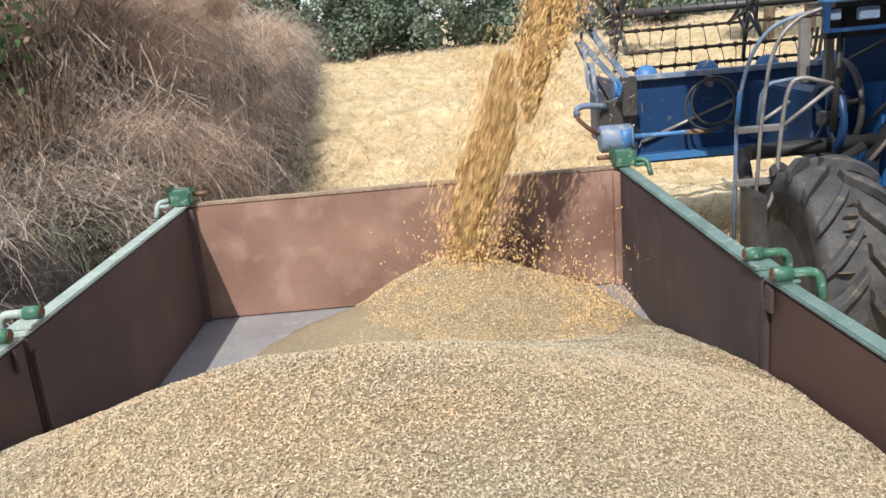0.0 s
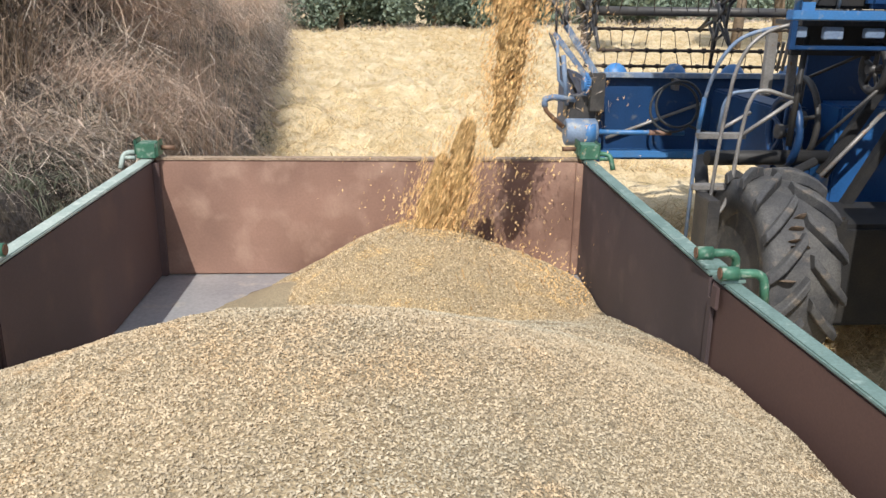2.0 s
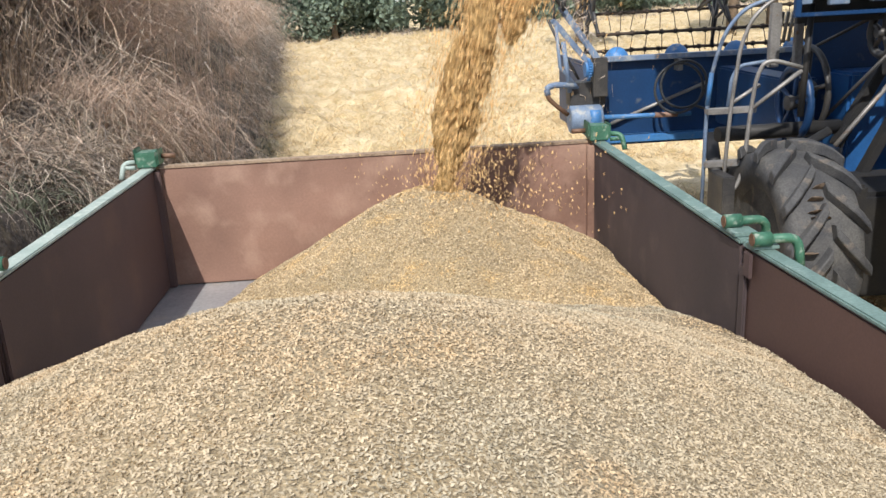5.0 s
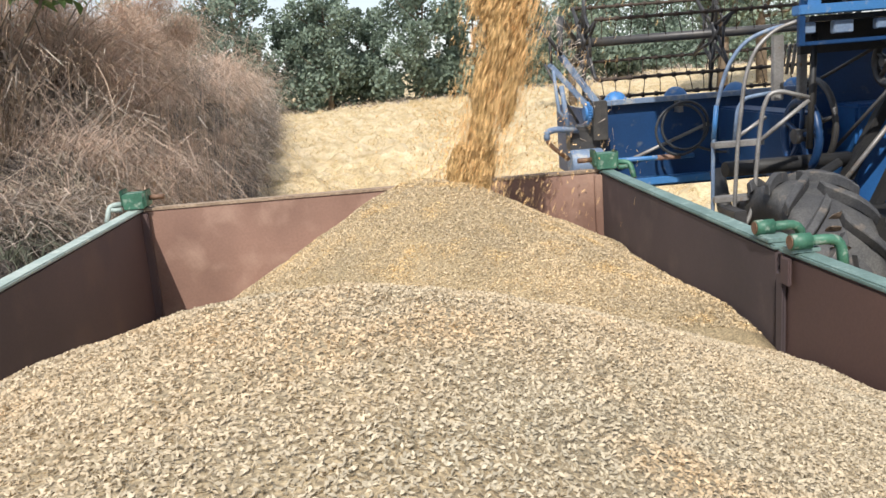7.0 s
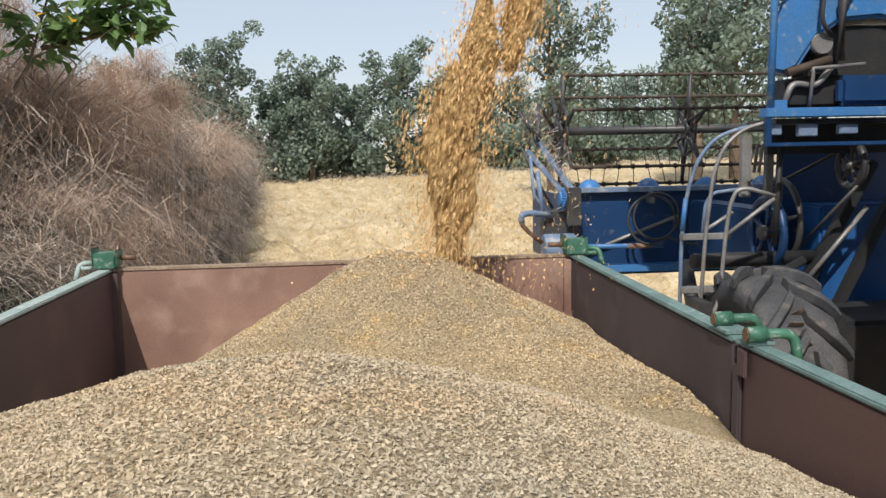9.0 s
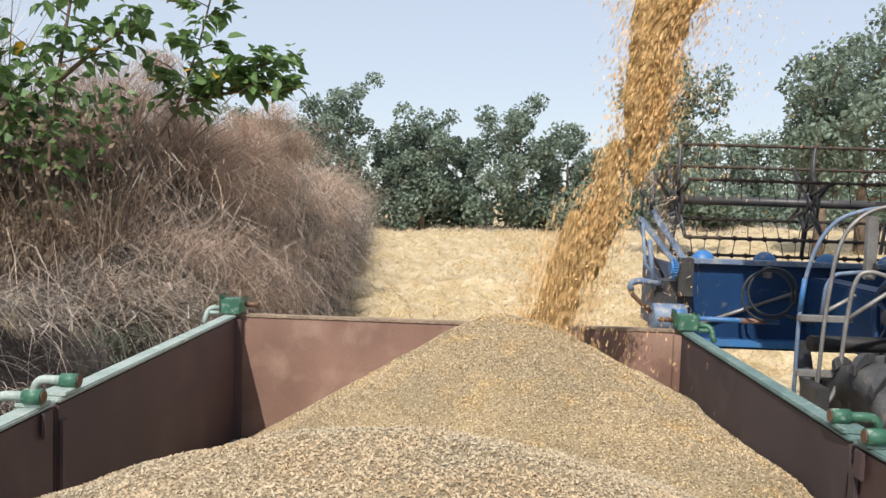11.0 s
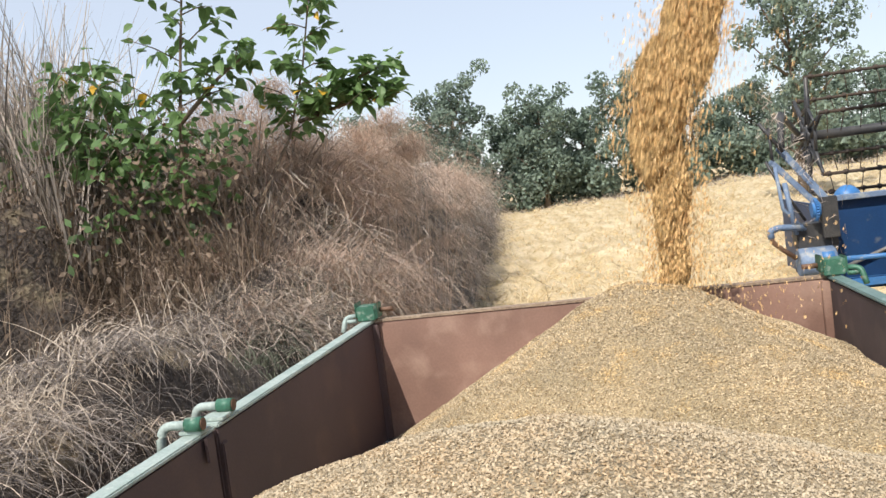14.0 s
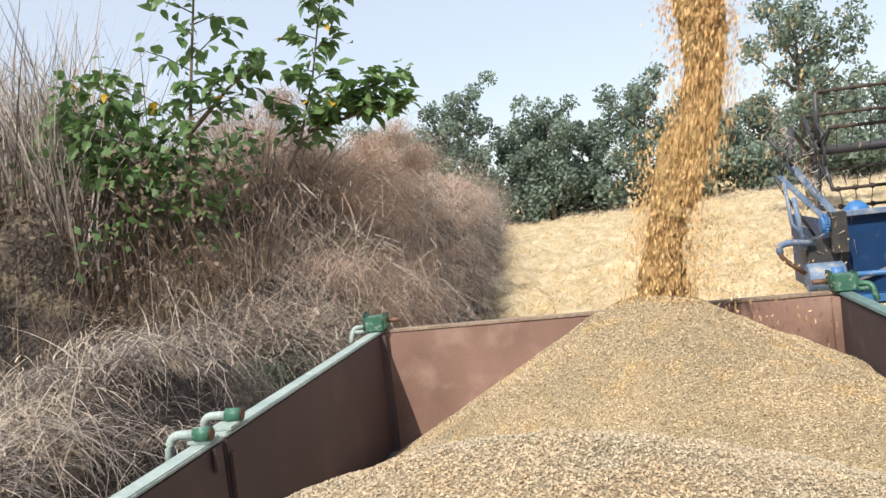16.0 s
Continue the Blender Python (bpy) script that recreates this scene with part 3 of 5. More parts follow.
def make_combine():
    hv = thing("combine_harvester", (0, 0, 0), "dusty blue combine harvester with reel header and black lugged tyre", "harvester")
    # header trough: back wall, top lip, floor and bottom beam
    wall = part("header_wall", boxes(((1.90, 3.20, 0.985), (5.5, 3.225, 1.655))), "blue", hv, "blue header back wall, shade put into its dark tone")
    part("top_lip", boxes(((1.88, 3.13, 1.657), (5.5, 3.235, 1.70))), "blue_grey", wall, "dusty grey-blue lip", bevel=0.006)
    # brighter blue stands for the sunlit strip along the wall's foot
    part("bottom_beam", boxes(((1.90, 3.10, 0.965), (5.5, 3.197, 1.03))), "blue_light", wall, bevel=0.006)
    part("header_floor", boxes(((1.90, 3.227, 0.93), (5.5, 4.6, 0.965)), ((1.90, 4.56, 0.90), (5.5, 4.72, 0.929))), "blue", hv)
    part("end_sheet", boxes(((1.862, 3.0, 0.95), (1.888, 4.9, 1.62))), "blue", hv)
    part("diagonal_brace", tubes(([(1.97, 3.17, 1.13), (2.80, 3.17, 1.44)], 0.017), sides=6), "grey", wall, "bare grey steel brace")
    part("drive_shaft", tubes(([(1.86, 2.98, 1.215), (2.62, 3.02, 1.20)], 0.021), sides=10), "blue_light", hv)
    part("drive_shaft", tubes(([(2.30, 3.0, 1.207), (2.50, 3.01, 1.203)], 0.0225), sides=10), "rust", hv, "rusty bare section")
    for i in range(6):
        bm = bmesh.new()
        bmesh.ops.create_uvsphere(bm, u_segments=18, v_segments=10, radius=1, matrix=Matrix.Translation((2.08 + 0.535 * i, 3.42, 1.63)) @ Matrix.Diagonal((0.115, 0.10, 0.135, 1)))
        part("auger_flight", bm, "blue_light", hv, smooth=True)
    part("auger_drum", tubes(([(1.9, 3.55, 1.50), (5.5, 3.55, 1.50)], 0.13), sides=18), "blue", hv)
    # hose coil hung on the wall
    bm = bmesh.new()
    tube(bm, [p + Vector((0.02, -0.02, 0.02)) for p in ring_pts((2.50, 2.95, 1.44), "y", 0.195, 30)], 0.0115, 6, True)
    tube(bm, ring_pts((2.48, 2.93, 1.43), "y", 0.205, 30), 0.0115, 6, True)
    tube(bm, arc([(2.62, 2.93, 1.28), (2.80, 2.95, 1.215), (3.3, 2.7, 1.25), (3.35, 2.2, 1.5)], 5, 0.12), 0.0115, 6)
    part("hose_coil", bm, "hose", hv, "coiled black hydraulic hose")
    part("hose_hook", boxes(((2.52, 3.08, 1.56), (2.56, 3.19, 1.655))), "grey", wall)
    # end of the header: lift arms, gear, drum, elbow
    part("lift_arm", boxes_along([((1.50, 3.02, 2.14), (1.79, 2.90, 1.70))], 0.042, 0.05), "blue_grey", hv, "dusty pale blue reel arm")
    part("lift_arm", boxes_along([((1.42, 2.96, 2.04), (1.74, 2.88, 1.64))], 0.034, 0.045), "blue_grey", hv)
    part("arm_rod", tubes(([(1.38, 2.92, 2.04), (1.46, 2.92, 1.86), (1.63, 2.92, 1.55)], 0.012), ([(1.36, 2.94, 2.34), (1.52, 2.94, 2.10)], 0.016), ([(1.43, 2.95, 2.30), (1.44, 2.95, 1.98)], 0.012), ([(1.52, 3.0, 2.12), (1.60, 3.3, 2.40), (1.86, 3.9, 2.22)], 0.026)), "black", hv)
    part("arm_rod", tubes(([(1.44, 2.90, 1.99), (1.47, 2.90, 1.66), (1.62, 2.90, 1.48)], 0.014), ([(1.50, 2.9, 1.86), (1.55, 2.9, 1.45)], 0.02)), "blue_grey", hv)
    part("gear", gear_mesh((1.70, 2.88, 1.63), 0.085, 26), "blue_light", hv)
    part("bracket", boxes(((1.74, 2.86, 1.40), (1.86, 2.99, 1.72)), ((1.56, 2.93, 1.33), (1.86, 3.10, 1.52))), "black", hv, bevel=0.008)
    part("pivot_drum", tubes(([(1.545, 2.90, 1.225), (1.56, 2.90, 1.225), (1.80, 2.90, 1.225), (1.815, 2.90, 1.225)], [0.10, 0.115, 0.115, 0.10]), sides=22), "blue_grey", hv, "dusty blue drum with flaking paint")
    part("pivot_drum_band", tubes(([(1.70, 2.90, 1.222), (1.79, 2.90, 1.222)], 0.117), sides=22), "blue_light", hv)
    part("elbow", tubes((arc([(1.60, 2.9, 1.50), (1.42, 2.88, 1.52), (1.35, 2.86, 1.50), (1.36, 2.86, 1.44)], 5, 0.04), 0.026)), "blue_grey", hv)
    part("elbow_hose", tubes((arc([(1.36, 2.86, 1.47), (1.36, 2.85, 1.42), (1.42, 2.86, 1.36), (1.53, 2.88, 1.27)], 5, 0.05), 0.020)), "pin", hv)
    rng = random.Random(8)
    bm = bmesh.new()
    for k in range(260):
        f = rng.random()
        p = Vector((1.40 + 0.45 * f + rng.gauss(0, 0.04), 2.95 + rng.gauss(0, 0.08), 2.45 - 0.95 * f + rng.gauss(0, 0.13)))
        d = Vector((rng.gauss(0, 1), rng.gauss(0, 0.6), rng.gauss(-0.8, 0.8))).normalized() * rng.uniform(0.04, 0.13)
        u = d.orthogonal().normalized() * 0.004
        vs = [bm.verts.new(p - d / 2 - u), bm.verts.new(p - d / 2 + u), bm.verts.new(p + d / 2 + u * 0.4 + Vector((0, 0, -0.015)))]
        bm.faces.new(vs)
    tagged(part("caught_straw", bm, "dry", hv, "brown straw caught on the arms"), kind="stuff")
    make_reel(hv)
    make_tyre(hv)
    # ladder and grab rails
    part("ladder_rail", tubes((arc([(2.05, 1.19, 0.70), (2.06, 1.19, 1.48), (2.08, 1.17, 1.75), (2.14, 1.15, 1.96), (2.24, 1.14, 2.09), (2.40, 1.12, 2.15), (2.56, 1.06, 2.17)], 6, 0.12), 0.0125), sides=8), "blue_grey", hv)
    part("ladder_rail", tubes((arc([(2.15, 1.13, 0.75), (2.19, 1.13, 1.50), (2.23, 1.12, 1.88), (2.29, 1.11, 2.04), (2.40, 1.10, 2.14), (2.56, 1.04, 2.19)], 6, 0.12), 0.0125), sides=8), "grey", hv)
    part("rail_sleeve", tubes(([(2.062, 1.186, 1.52), (2.076, 1.172, 1.72)], 0.0155), sides=8), "blue_light", hv)
    part("grab_rail", tubes((arc([(2.155, 1.12, 0.96), (2.24, 1.12, 0.98), (2.285, 1.12, 1.10), (2.315, 1.12, 1.49), (2.335, 1.11, 1.68), (2.37, 1.10, 1.77), (2.44, 1.09, 1.78), (2.60, 1.07, 1.73)], 5, 0.06), 0.0135), sides=8), "grey", hv)
    part("grab_rail", tubes((arc([(2.20, 1.2, 1.50), (2.215, 1.2, 1.68), (2.26, 1.2, 1.75), (2.42, 1.18, 1.77)], 5, 0.05), 0.012), sides=8), "blue_grey", hv)
    part("rail_brace", tubes(([(2.32, 1.12, 1.49), (2.60, 1.07, 1.715)], 0.0135), ([(2.22, 1.25, 1.50), (2.42, 1.25, 1.62)], 0.012), sides=8), "grey", hv)
    for z, x0, x1 in ((1.48, 2.05, 2.36), (1.145, 2.05, 2.30)):
        part("ladder_step", boxes(((x0, 1.135, z - 0.018), (x1, 1.205, z + 0.018))), "grey", hv, bevel=0.004)
    part("ladder_foot", boxes(((2.09, 0.95, 0.70), (2.17, 1.20, 1.10))), "black", hv, bevel=0.006)
    # platform, posts and the parts beneath it
    plat = part("platform", boxes(((2.62, 1.12, 2.17), (4.9, 1.5, 2.20))), "black", hv)
    part("platform_beam", boxes(((2.50, 1.0, 2.205), (4.9, 1.10, 2.262))), "blue_light", plat, bevel=0.006)
    part("platform_beam", boxes(((2.502, 1.002, 2.03), (2.538, 1.04, 2.203)), ((2.54, 1.01, 2.03), (4.9, 1.05, 2.055))), "blue", plat, bevel=0.004)
    # dark sheet that paints the shade in the gap under the platform
    part("platform_skirt", boxes(((2.66, 1.30, 1.98), (4.9, 1.34, 2.168))), "grease_shade", plat)
    part("fuel_tank", boxes(((3.02, 1.10, 2.275), (3.5, 1.19, 2.46))), "blue", hv, bevel=0.03)
    part("engine_pipe", tubes((arc([(2.70, 1.17, 2.30), (2.74, 1.17, 2.42), (2.90, 1.17, 2.40), (3.0, 1.17, 2.52)], 5, 0.05), 0.02)), "grey", hv)
    part("engine_pipe", tubes(([(2.70, 1.16, 2.48), (2.98, 1.16, 2.56)], 0.028)), "rod", hv)
    for lo, hi in (((2.56, 1.06, 2.10), (2.63, 1.12, 2.165)), ((2.74, 1.06, 2.09), (2.86, 1.11, 2.165)), ((3.0, 1.06, 2.10), (3.12, 1.11, 2.16))):
        part("junction_box", boxes((lo, hi)), "blue_grey", plat, bevel=0.006)
    part("post", boxes(((2.58, 1.48, 1.70), (2.645, 1.53, 2.11)), ((2.74, 1.46, 1.69), (2.79, 1.51, 2.09))), "grey", hv, bevel=0.005)
    part("spring", tubes(*[([(2.66 + 0.035 * i, 1.55, 1.86), (2.67 + 0.035 * i, 1.52, 2.05)], 0.011) for i in range(3)]), "grey", hv)
    part("handrail", tubes((arc([(2.535, 1.03, 2.262), (2.545, 1.03, 2.97), (2.60, 1.05, 3.06), (3.0, 1.2, 3.16), (3.5, 1.3, 3.2)], 5, 0.06), 0.022), sides=10), "blue_light", hv)
    part("gusset", boxes(((2.56, 1.025, 2.2625), (2.64, 1.035, 2.31))), "blue_light", hv)
    # engine hood with its wheel arch
    bm = bmesh.new()
    prof = [(2.58, 2.50), (2.60, 2.62), (2.66, 2.93), (2.80, 3.03), (3.10, 3.10), (3.6, 3.14), (3.6, 2.75), (3.3, 2.82), (3.05, 2.80), (2.90, 2.70), (2.78, 2.52), (2.70, 2.48)]
    a = [bm.verts.new((x, 1.18, z)) for x, z in prof]
    b = [bm.verts.new((x + 0.22, 1.55, z)) for x, z in prof]
    bm.faces.new(a), bm.faces.new(b[::-1])
    for i in range(len(prof)):
        bm.faces.new((a[i], b[i], b[(i + 1) % len(prof)], a[(i + 1) % len(prof)]))
    bmesh.ops.recalc_face_normals(bm, faces=bm.faces[:])
    part("hood", bm, "blue_light", hv, "bright blue rounded hood", bevel=0.02)
    part("hood_grille", boxes(((2.60, 1.16, 2.62), (2.625, 1.178, 2.86))), "black", hv)
    part("hood_stripe", boxes(((2.86, 1.172, 2.93), (3.5, 1.179, 2.945)), ((2.86, 1.172, 2.955), (3.5, 1.179, 2.965))), "cap", hv)
    part("engine_block", boxes(((2.72, 1.2, 2.27), (3.6, 1.42, 2.45)), ((2.90, 1.25, 2.45), (3.7, 1.5, 2.78))), "grease_shade", hv, bevel=0.02)
    part("lamp_pot", tubes(([(2.93, 1.16, 2.66), (2.93, 1.24, 2.66)], 0.065), sides=16), "grey", hv)
    part("lever", tubes((arc([(2.83, 1.12, 2.27), (2.84, 1.1, 2.47), (2.83, 1.1, 2.50), (3.2, 1.15, 2.53)], 4, 0.03), 0.012)), "grey", hv)
    part("exhaust_pipe", tubes((arc([(3.02, 1.1, 3.4), (2.90, 1.1, 3.05), (2.88, 1.1, 2.78), (2.98, 1.15, 2.70)], 5, 0.06), 0.014), ([(3.02, 1.12, 2.55), (3.03, 1.13, 2.9), (3.2, 1.2, 3.1)], 0.03)), "black", hv)
    # drive side: pulleys, belts, struts, panels
    for c, r, w, m in (((2.80, 1.55, 1.45), 0.23, 0.05, "blue"), ((2.98, 1.75, 1.50), 0.30, 0.04, "black"), ((3.20, 1.25, 1.90), 0.14, 0.05, "black")):
        rim = part("pulley", ring_tube(c, r, w * 0.55), m, hv)
        part("pulley_hub", tubes(([(c[0] - 0.05, c[1], c[2]), (c[0] + 0.05, c[1], c[2])], r * 0.22), sides=14), "black", rim)
        for k in range(5):
            a = k * math.tau / 5 + 0.4
            part("pulley_spoke", tubes(([c, (c[0], c[1] + r * math.cos(a), c[2] + r * math.sin(a))], 0.016), sides=6), m, rim)
    part("drive_belt", tubes(([(2.98, 1.95, 1.72), (3.20, 1.36, 2.0)], 0.012), ([(2.98, 1.5, 1.33), (3.20, 1.14, 1.80)], 0.012)), "black", hv)
    part("strut", boxes_along([((3.47, 1.45, 1.92), (3.06, 1.45, 1.16))], 0.07, 0.07), "grease_shade", hv)
    part("strut", boxes_along([((3.62, 1.40, 1.75), (3.18, 1.40, 0.86))], 0.08, 0.06), "grease_shade", hv)
    part("strut", boxes_along([((3.66, 1.2, 1.2), (3.30, 1.2, 0.55))], 0.07, 0.05), "grease_shade", hv)
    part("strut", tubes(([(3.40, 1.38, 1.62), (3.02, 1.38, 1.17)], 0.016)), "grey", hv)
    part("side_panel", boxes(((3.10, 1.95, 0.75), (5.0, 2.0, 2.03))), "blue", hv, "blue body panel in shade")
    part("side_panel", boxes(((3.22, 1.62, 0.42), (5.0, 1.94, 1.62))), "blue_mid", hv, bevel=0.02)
    part("feeder_house", boxes(((2.86, 1.80, 1.10), (3.09, 3.09, 1.58))), "blue", hv, bevel=0.015)
    part("skid_plate", boxes(((3.0, 1.50, 0.40), (3.8, 1.56, 0.80))), "bank", hv)
    part("axle", tubes(([(2.5, 0.92, 0.66), (4.6, 0.92, 0.66)], 0.09), sides=14), "black", hv)
    part("axle_housing", boxes(((2.73, 0.72, 0.50), (2.895, 1.12, 1.05))), "grease_shade", hv, bevel=0.02)
    # dark block standing for the deep shade right of the tyre
    part("gearbox", boxes(((2.9, 0.80, 0.30), (3.9, 1.45, 0.98))), "grease_shade", hv, bevel=0.03)
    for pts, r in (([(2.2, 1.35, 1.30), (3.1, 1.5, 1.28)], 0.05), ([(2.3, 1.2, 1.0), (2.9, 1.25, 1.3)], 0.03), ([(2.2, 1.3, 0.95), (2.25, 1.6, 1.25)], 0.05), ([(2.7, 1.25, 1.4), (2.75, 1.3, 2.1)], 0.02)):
        part("linkage", tubes((pts, r)), "grease_shade", hv)
    # unseen boxes added to throw shade on the ground right of the tyre
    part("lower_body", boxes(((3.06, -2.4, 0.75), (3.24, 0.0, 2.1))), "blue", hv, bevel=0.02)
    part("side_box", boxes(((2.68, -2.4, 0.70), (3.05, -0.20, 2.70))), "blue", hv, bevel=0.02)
    # roof never in view, added to shade the header and the ground beyond
    part("canopy", boxes(((1.75, 0.35, 3.92), (5.0, 2.3, 3.97))), "blue", hv)
    part("canopy_post", tubes(([(4.8, 1.2, 2.20), (4.8, 1.2, 3.92)], 0.03)), "blue", hv)
    part("canopy_post", tubes(([(4.8, 2.2, 2.20), (4.8, 2.2, 3.92)], 0.03)), "blue", hv)
    # far wheel and unseen body close the machine; the tank shades the struts
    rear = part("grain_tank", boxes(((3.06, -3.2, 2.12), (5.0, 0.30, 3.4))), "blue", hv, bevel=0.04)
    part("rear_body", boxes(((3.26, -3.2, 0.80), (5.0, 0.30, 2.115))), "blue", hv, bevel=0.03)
    for y, r, x in ((0.92, 0.62, 5.1), (-2.6, 0.42, 3.6), (-2.6, 0.42, 4.9)):
        part("rear_wheel", tubes(([(x - 0.15, y, r), (x + 0.15, y, r)], r), sides=30), "rubber", hv)
    return hv


def boxes_along(runs, w, h):
    bm = bmesh.new()
    for a, b in runs:
        a, b = Vector(a), Vector(b)
        m = Matrix.Translation((a + b) / 2) @ (b - a).to_track_quat("Z", "Y").to_matrix().to_4x4() @ Matrix.Diagonal((w, h, (b - a).length, 1))
        bmesh.ops.create_cube(bm, size=1, matrix=m)
    bmesh.ops.bevel(bm, geom=list(bm.edges), offset=0.006, segments=2, affect="EDGES")
    return bm


def gear_mesh(c, r, teeth):
    bm = bmesh.new()
    c = Vector(c)
    rings = [[], []]
    for s in (0, 1):
        for k in range(teeth * 2):
            a = math.tau * k / (teeth * 2)
            rr = r * (1.08 if k % 2 else 0.94)
            rings[s].append(bm.verts.new(c + Vector(((s - 0.5) * 0.022, rr * math.cos(a), rr * math.sin(a)))))
    n = teeth * 2
    for k in range(n):
        bm.faces.new((rings[0][k], rings[1][k], rings[1][(k + 1) % n], rings[0][(k + 1) % n]))
    bm.faces.new(rings[0][::-1]), bm.faces.new(rings[1])
    tube(bm, [c - Vector((0.03, 0, 0)), c + Vector((0.03, 0, 0))], r * 0.7, 16)
    return bm


def ring_tube(c, r, w):
    return tube(bmesh.new(), ring_pts(c, "x", r, 32), w, 8, True)


make_combine()


# ---- plants ----
def blades(base, height, width, lean, droop, rng, seg=3, curl=0.0):
    """Curved grass blades: base points, heights, widths, a leaning direction (n, 2), a droop and a sideways curl."""
    n = len(base)
    a = rng.uniform(0, math.tau, n)
    side = np.stack([np.cos(a), np.sin(a), np.zeros(n)], -1) * (width / 2)[:, None]
    cross = np.stack([-lean[:, 1], lean[:, 0], np.zeros(n)], -1)
    wave, ph = rng.uniform(2.0, 5.5, n), rng.uniform(0, math.tau, n)
    kink = rng.normal(0, curl, n)
    rows = []
    for k in range(seg + 1):
        f = k / seg
        out = f ** 1.4 * height
        up = height * (f - droop * f ** 2.6)
        c = base + np.stack([lean[:, 0] * out, lean[:, 1] * out, up + height * kink * 0.6 * np.cos(wave * f * 1.3 + ph) * f], -1)
        c = c + cross * (height * kink * (np.sin(wave * f + ph) - np.sin(ph)))[:, None]
        rows.append(c + side * (1 - 0.75 * f))
        rows.append(c - side * (1 - 0.75 * f))
    v = np.stack(rows, 1)
    m = 2 * (seg + 1)
    f = []
    for k in range(seg):
        i = 2 * k
        f += [[i, i + 1, i + 3], [i, i + 3, i + 2]]
    tris = (np.arange(n) * m)[:, None, None] + np.array(f)[None]
    return v.reshape(-1, 3), tris.reshape(-1, 3)


def join(pieces):
    co, tris, k = [], [], 0
    for v, f in pieces:
        co.append(v), tris.append(f + k)
        k += len(v)
    return np.concatenate(co), np.concatenate(tris)


def stuff(name, pieces, mat, label, category="grass"):
    return tagged(new(name, raw_mesh(name, *join(pieces), mat)), label, category, kind="stuff")


def on_bank(n, rng, y0, y1, d0, d1, near=1.6):
    """Places on the bank, denser near the trailer; d is the distance behind the bank's foot."""
    y = y0 + (y1 - y0) * rng.random(n) ** near
    d = rng.uniform(d0, d1, n)
    x = toe(y) - d
    return np.stack([x, y, ground_z(x, y) - 0.03], -1), d, y


def make_bank_grass():
    rng = np.random.default_rng(11)
    # hanging tufts: each one combed its own way, mostly down the slope, with bare dark gaps between them
    kinds = {"dry_dark": [], "dry": [], "dry_pink": [], "bleached": []}
    made = 0
    while made < 1700:
        y = float(1.2 + 46 * rng.random() ** 2.3)
        dd = float(rng.uniform(-0.05, 1.75))
        x = float(toe(y)) - dd
        bare = float(fbm(np.array([x * 1.6]), np.array([y * 1.1]), 1.7, 6.0)[0])
        if bare < -0.35 and rng.random() < 0.8:
            continue
        made += 1
        m = int(rng.integers(22, 50))
        g = 1 + 0.03 * y
        p = np.stack([x + rng.normal(0, 0.07 * g, m), y + rng.normal(0, 0.10 * g, m), np.zeros(m)], -1)
        p[:, 2] = ground_z(p[:, 0], p[:, 1]) - 0.02 + rng.uniform(0, 0.07, m)
        way = rng.normal(0, 0.85)
        out = rng.uniform(0.2, 1.3)
        lean = np.stack([out * math.cos(way) + rng.normal(0, 0.75, m), out * math.sin(way) + rng.normal(0, 0.85, m)], -1)
        piece = blades(p, rng.uniform(0.10, 0.30) * g * rng.uniform(0.5, 1.2, m), rng.uniform(0.004, 0.0105, m) * (1 + 0.07 * y), lean, rng.uniform(0.7, 2.3, m), rng, 5, 0.5)
        # low and hollow tufts go dark to carry the shade there
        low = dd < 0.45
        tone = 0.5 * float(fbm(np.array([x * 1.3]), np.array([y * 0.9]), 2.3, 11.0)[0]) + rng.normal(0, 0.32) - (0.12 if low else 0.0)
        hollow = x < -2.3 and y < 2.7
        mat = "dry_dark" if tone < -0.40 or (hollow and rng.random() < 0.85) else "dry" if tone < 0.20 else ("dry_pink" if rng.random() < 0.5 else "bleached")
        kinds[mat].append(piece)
    for mat, label in (("dry_dark", "dark grey-brown dead grass, also toned for shade in the bank's hollows"), ("dry", "matted grey-brown dead grass hanging down the bank"), ("dry_pink", "hanging tussocks of pale pinkish dead grass"), ("bleached", "bleached arching tussocks of dead grass")):
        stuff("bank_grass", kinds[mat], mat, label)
    # fluffy heads of dry plumes along the near crest
    puffs = []
    for x, y, z, r in ((-2.72, 3.2, 3.18, 0.20), (-2.85, 3.2, 2.92, 0.26), (-2.55, 3.2, 2.75, 0.26), (-2.25, 4.2, 2.78, 0.22), (-1.92, 4.2, 2.86, 0.20), (-1.72, 4.2, 2.58, 0.20),
                       (-2.62, 4.2, 2.60, 0.24), (-3.2, 3.4, 3.0, 0.3), (-3.6, 3.6, 3.1, 0.3), (-3.0, 4.6, 2.95, 0.3), (-2.4, 5.4, 2.75, 0.25), (-3.5, 2.9, 2.7, 0.3)):
        m = 420
        d = rng.normal(0, 1, (m, 3))
        d /= np.linalg.norm(d, axis=1)[:, None]
        p = np.array([x, y, z]) + d * r * rng.random(m)[:, None] ** 0.5 * np.array([1, 1, 0.8])
        lean = np.stack([rng.normal(0.3, 0.8, m), rng.normal(0, 0.8, m)], -1)
        puffs.append(blades(p, rng.uniform(0.08, 0.24, m), rng.uniform(0.004, 0.008, m), lean, rng.uniform(0.6, 2.2, m), rng, 5, 0.4))
        stalk = np.stack([x + rng.normal(0, 0.10, 40), y + rng.normal(0, 0.12, 40), np.zeros(40)], -1)
        stalk[:, 2] = ground_z(stalk[:, 0], stalk[:, 1]) - 0.05
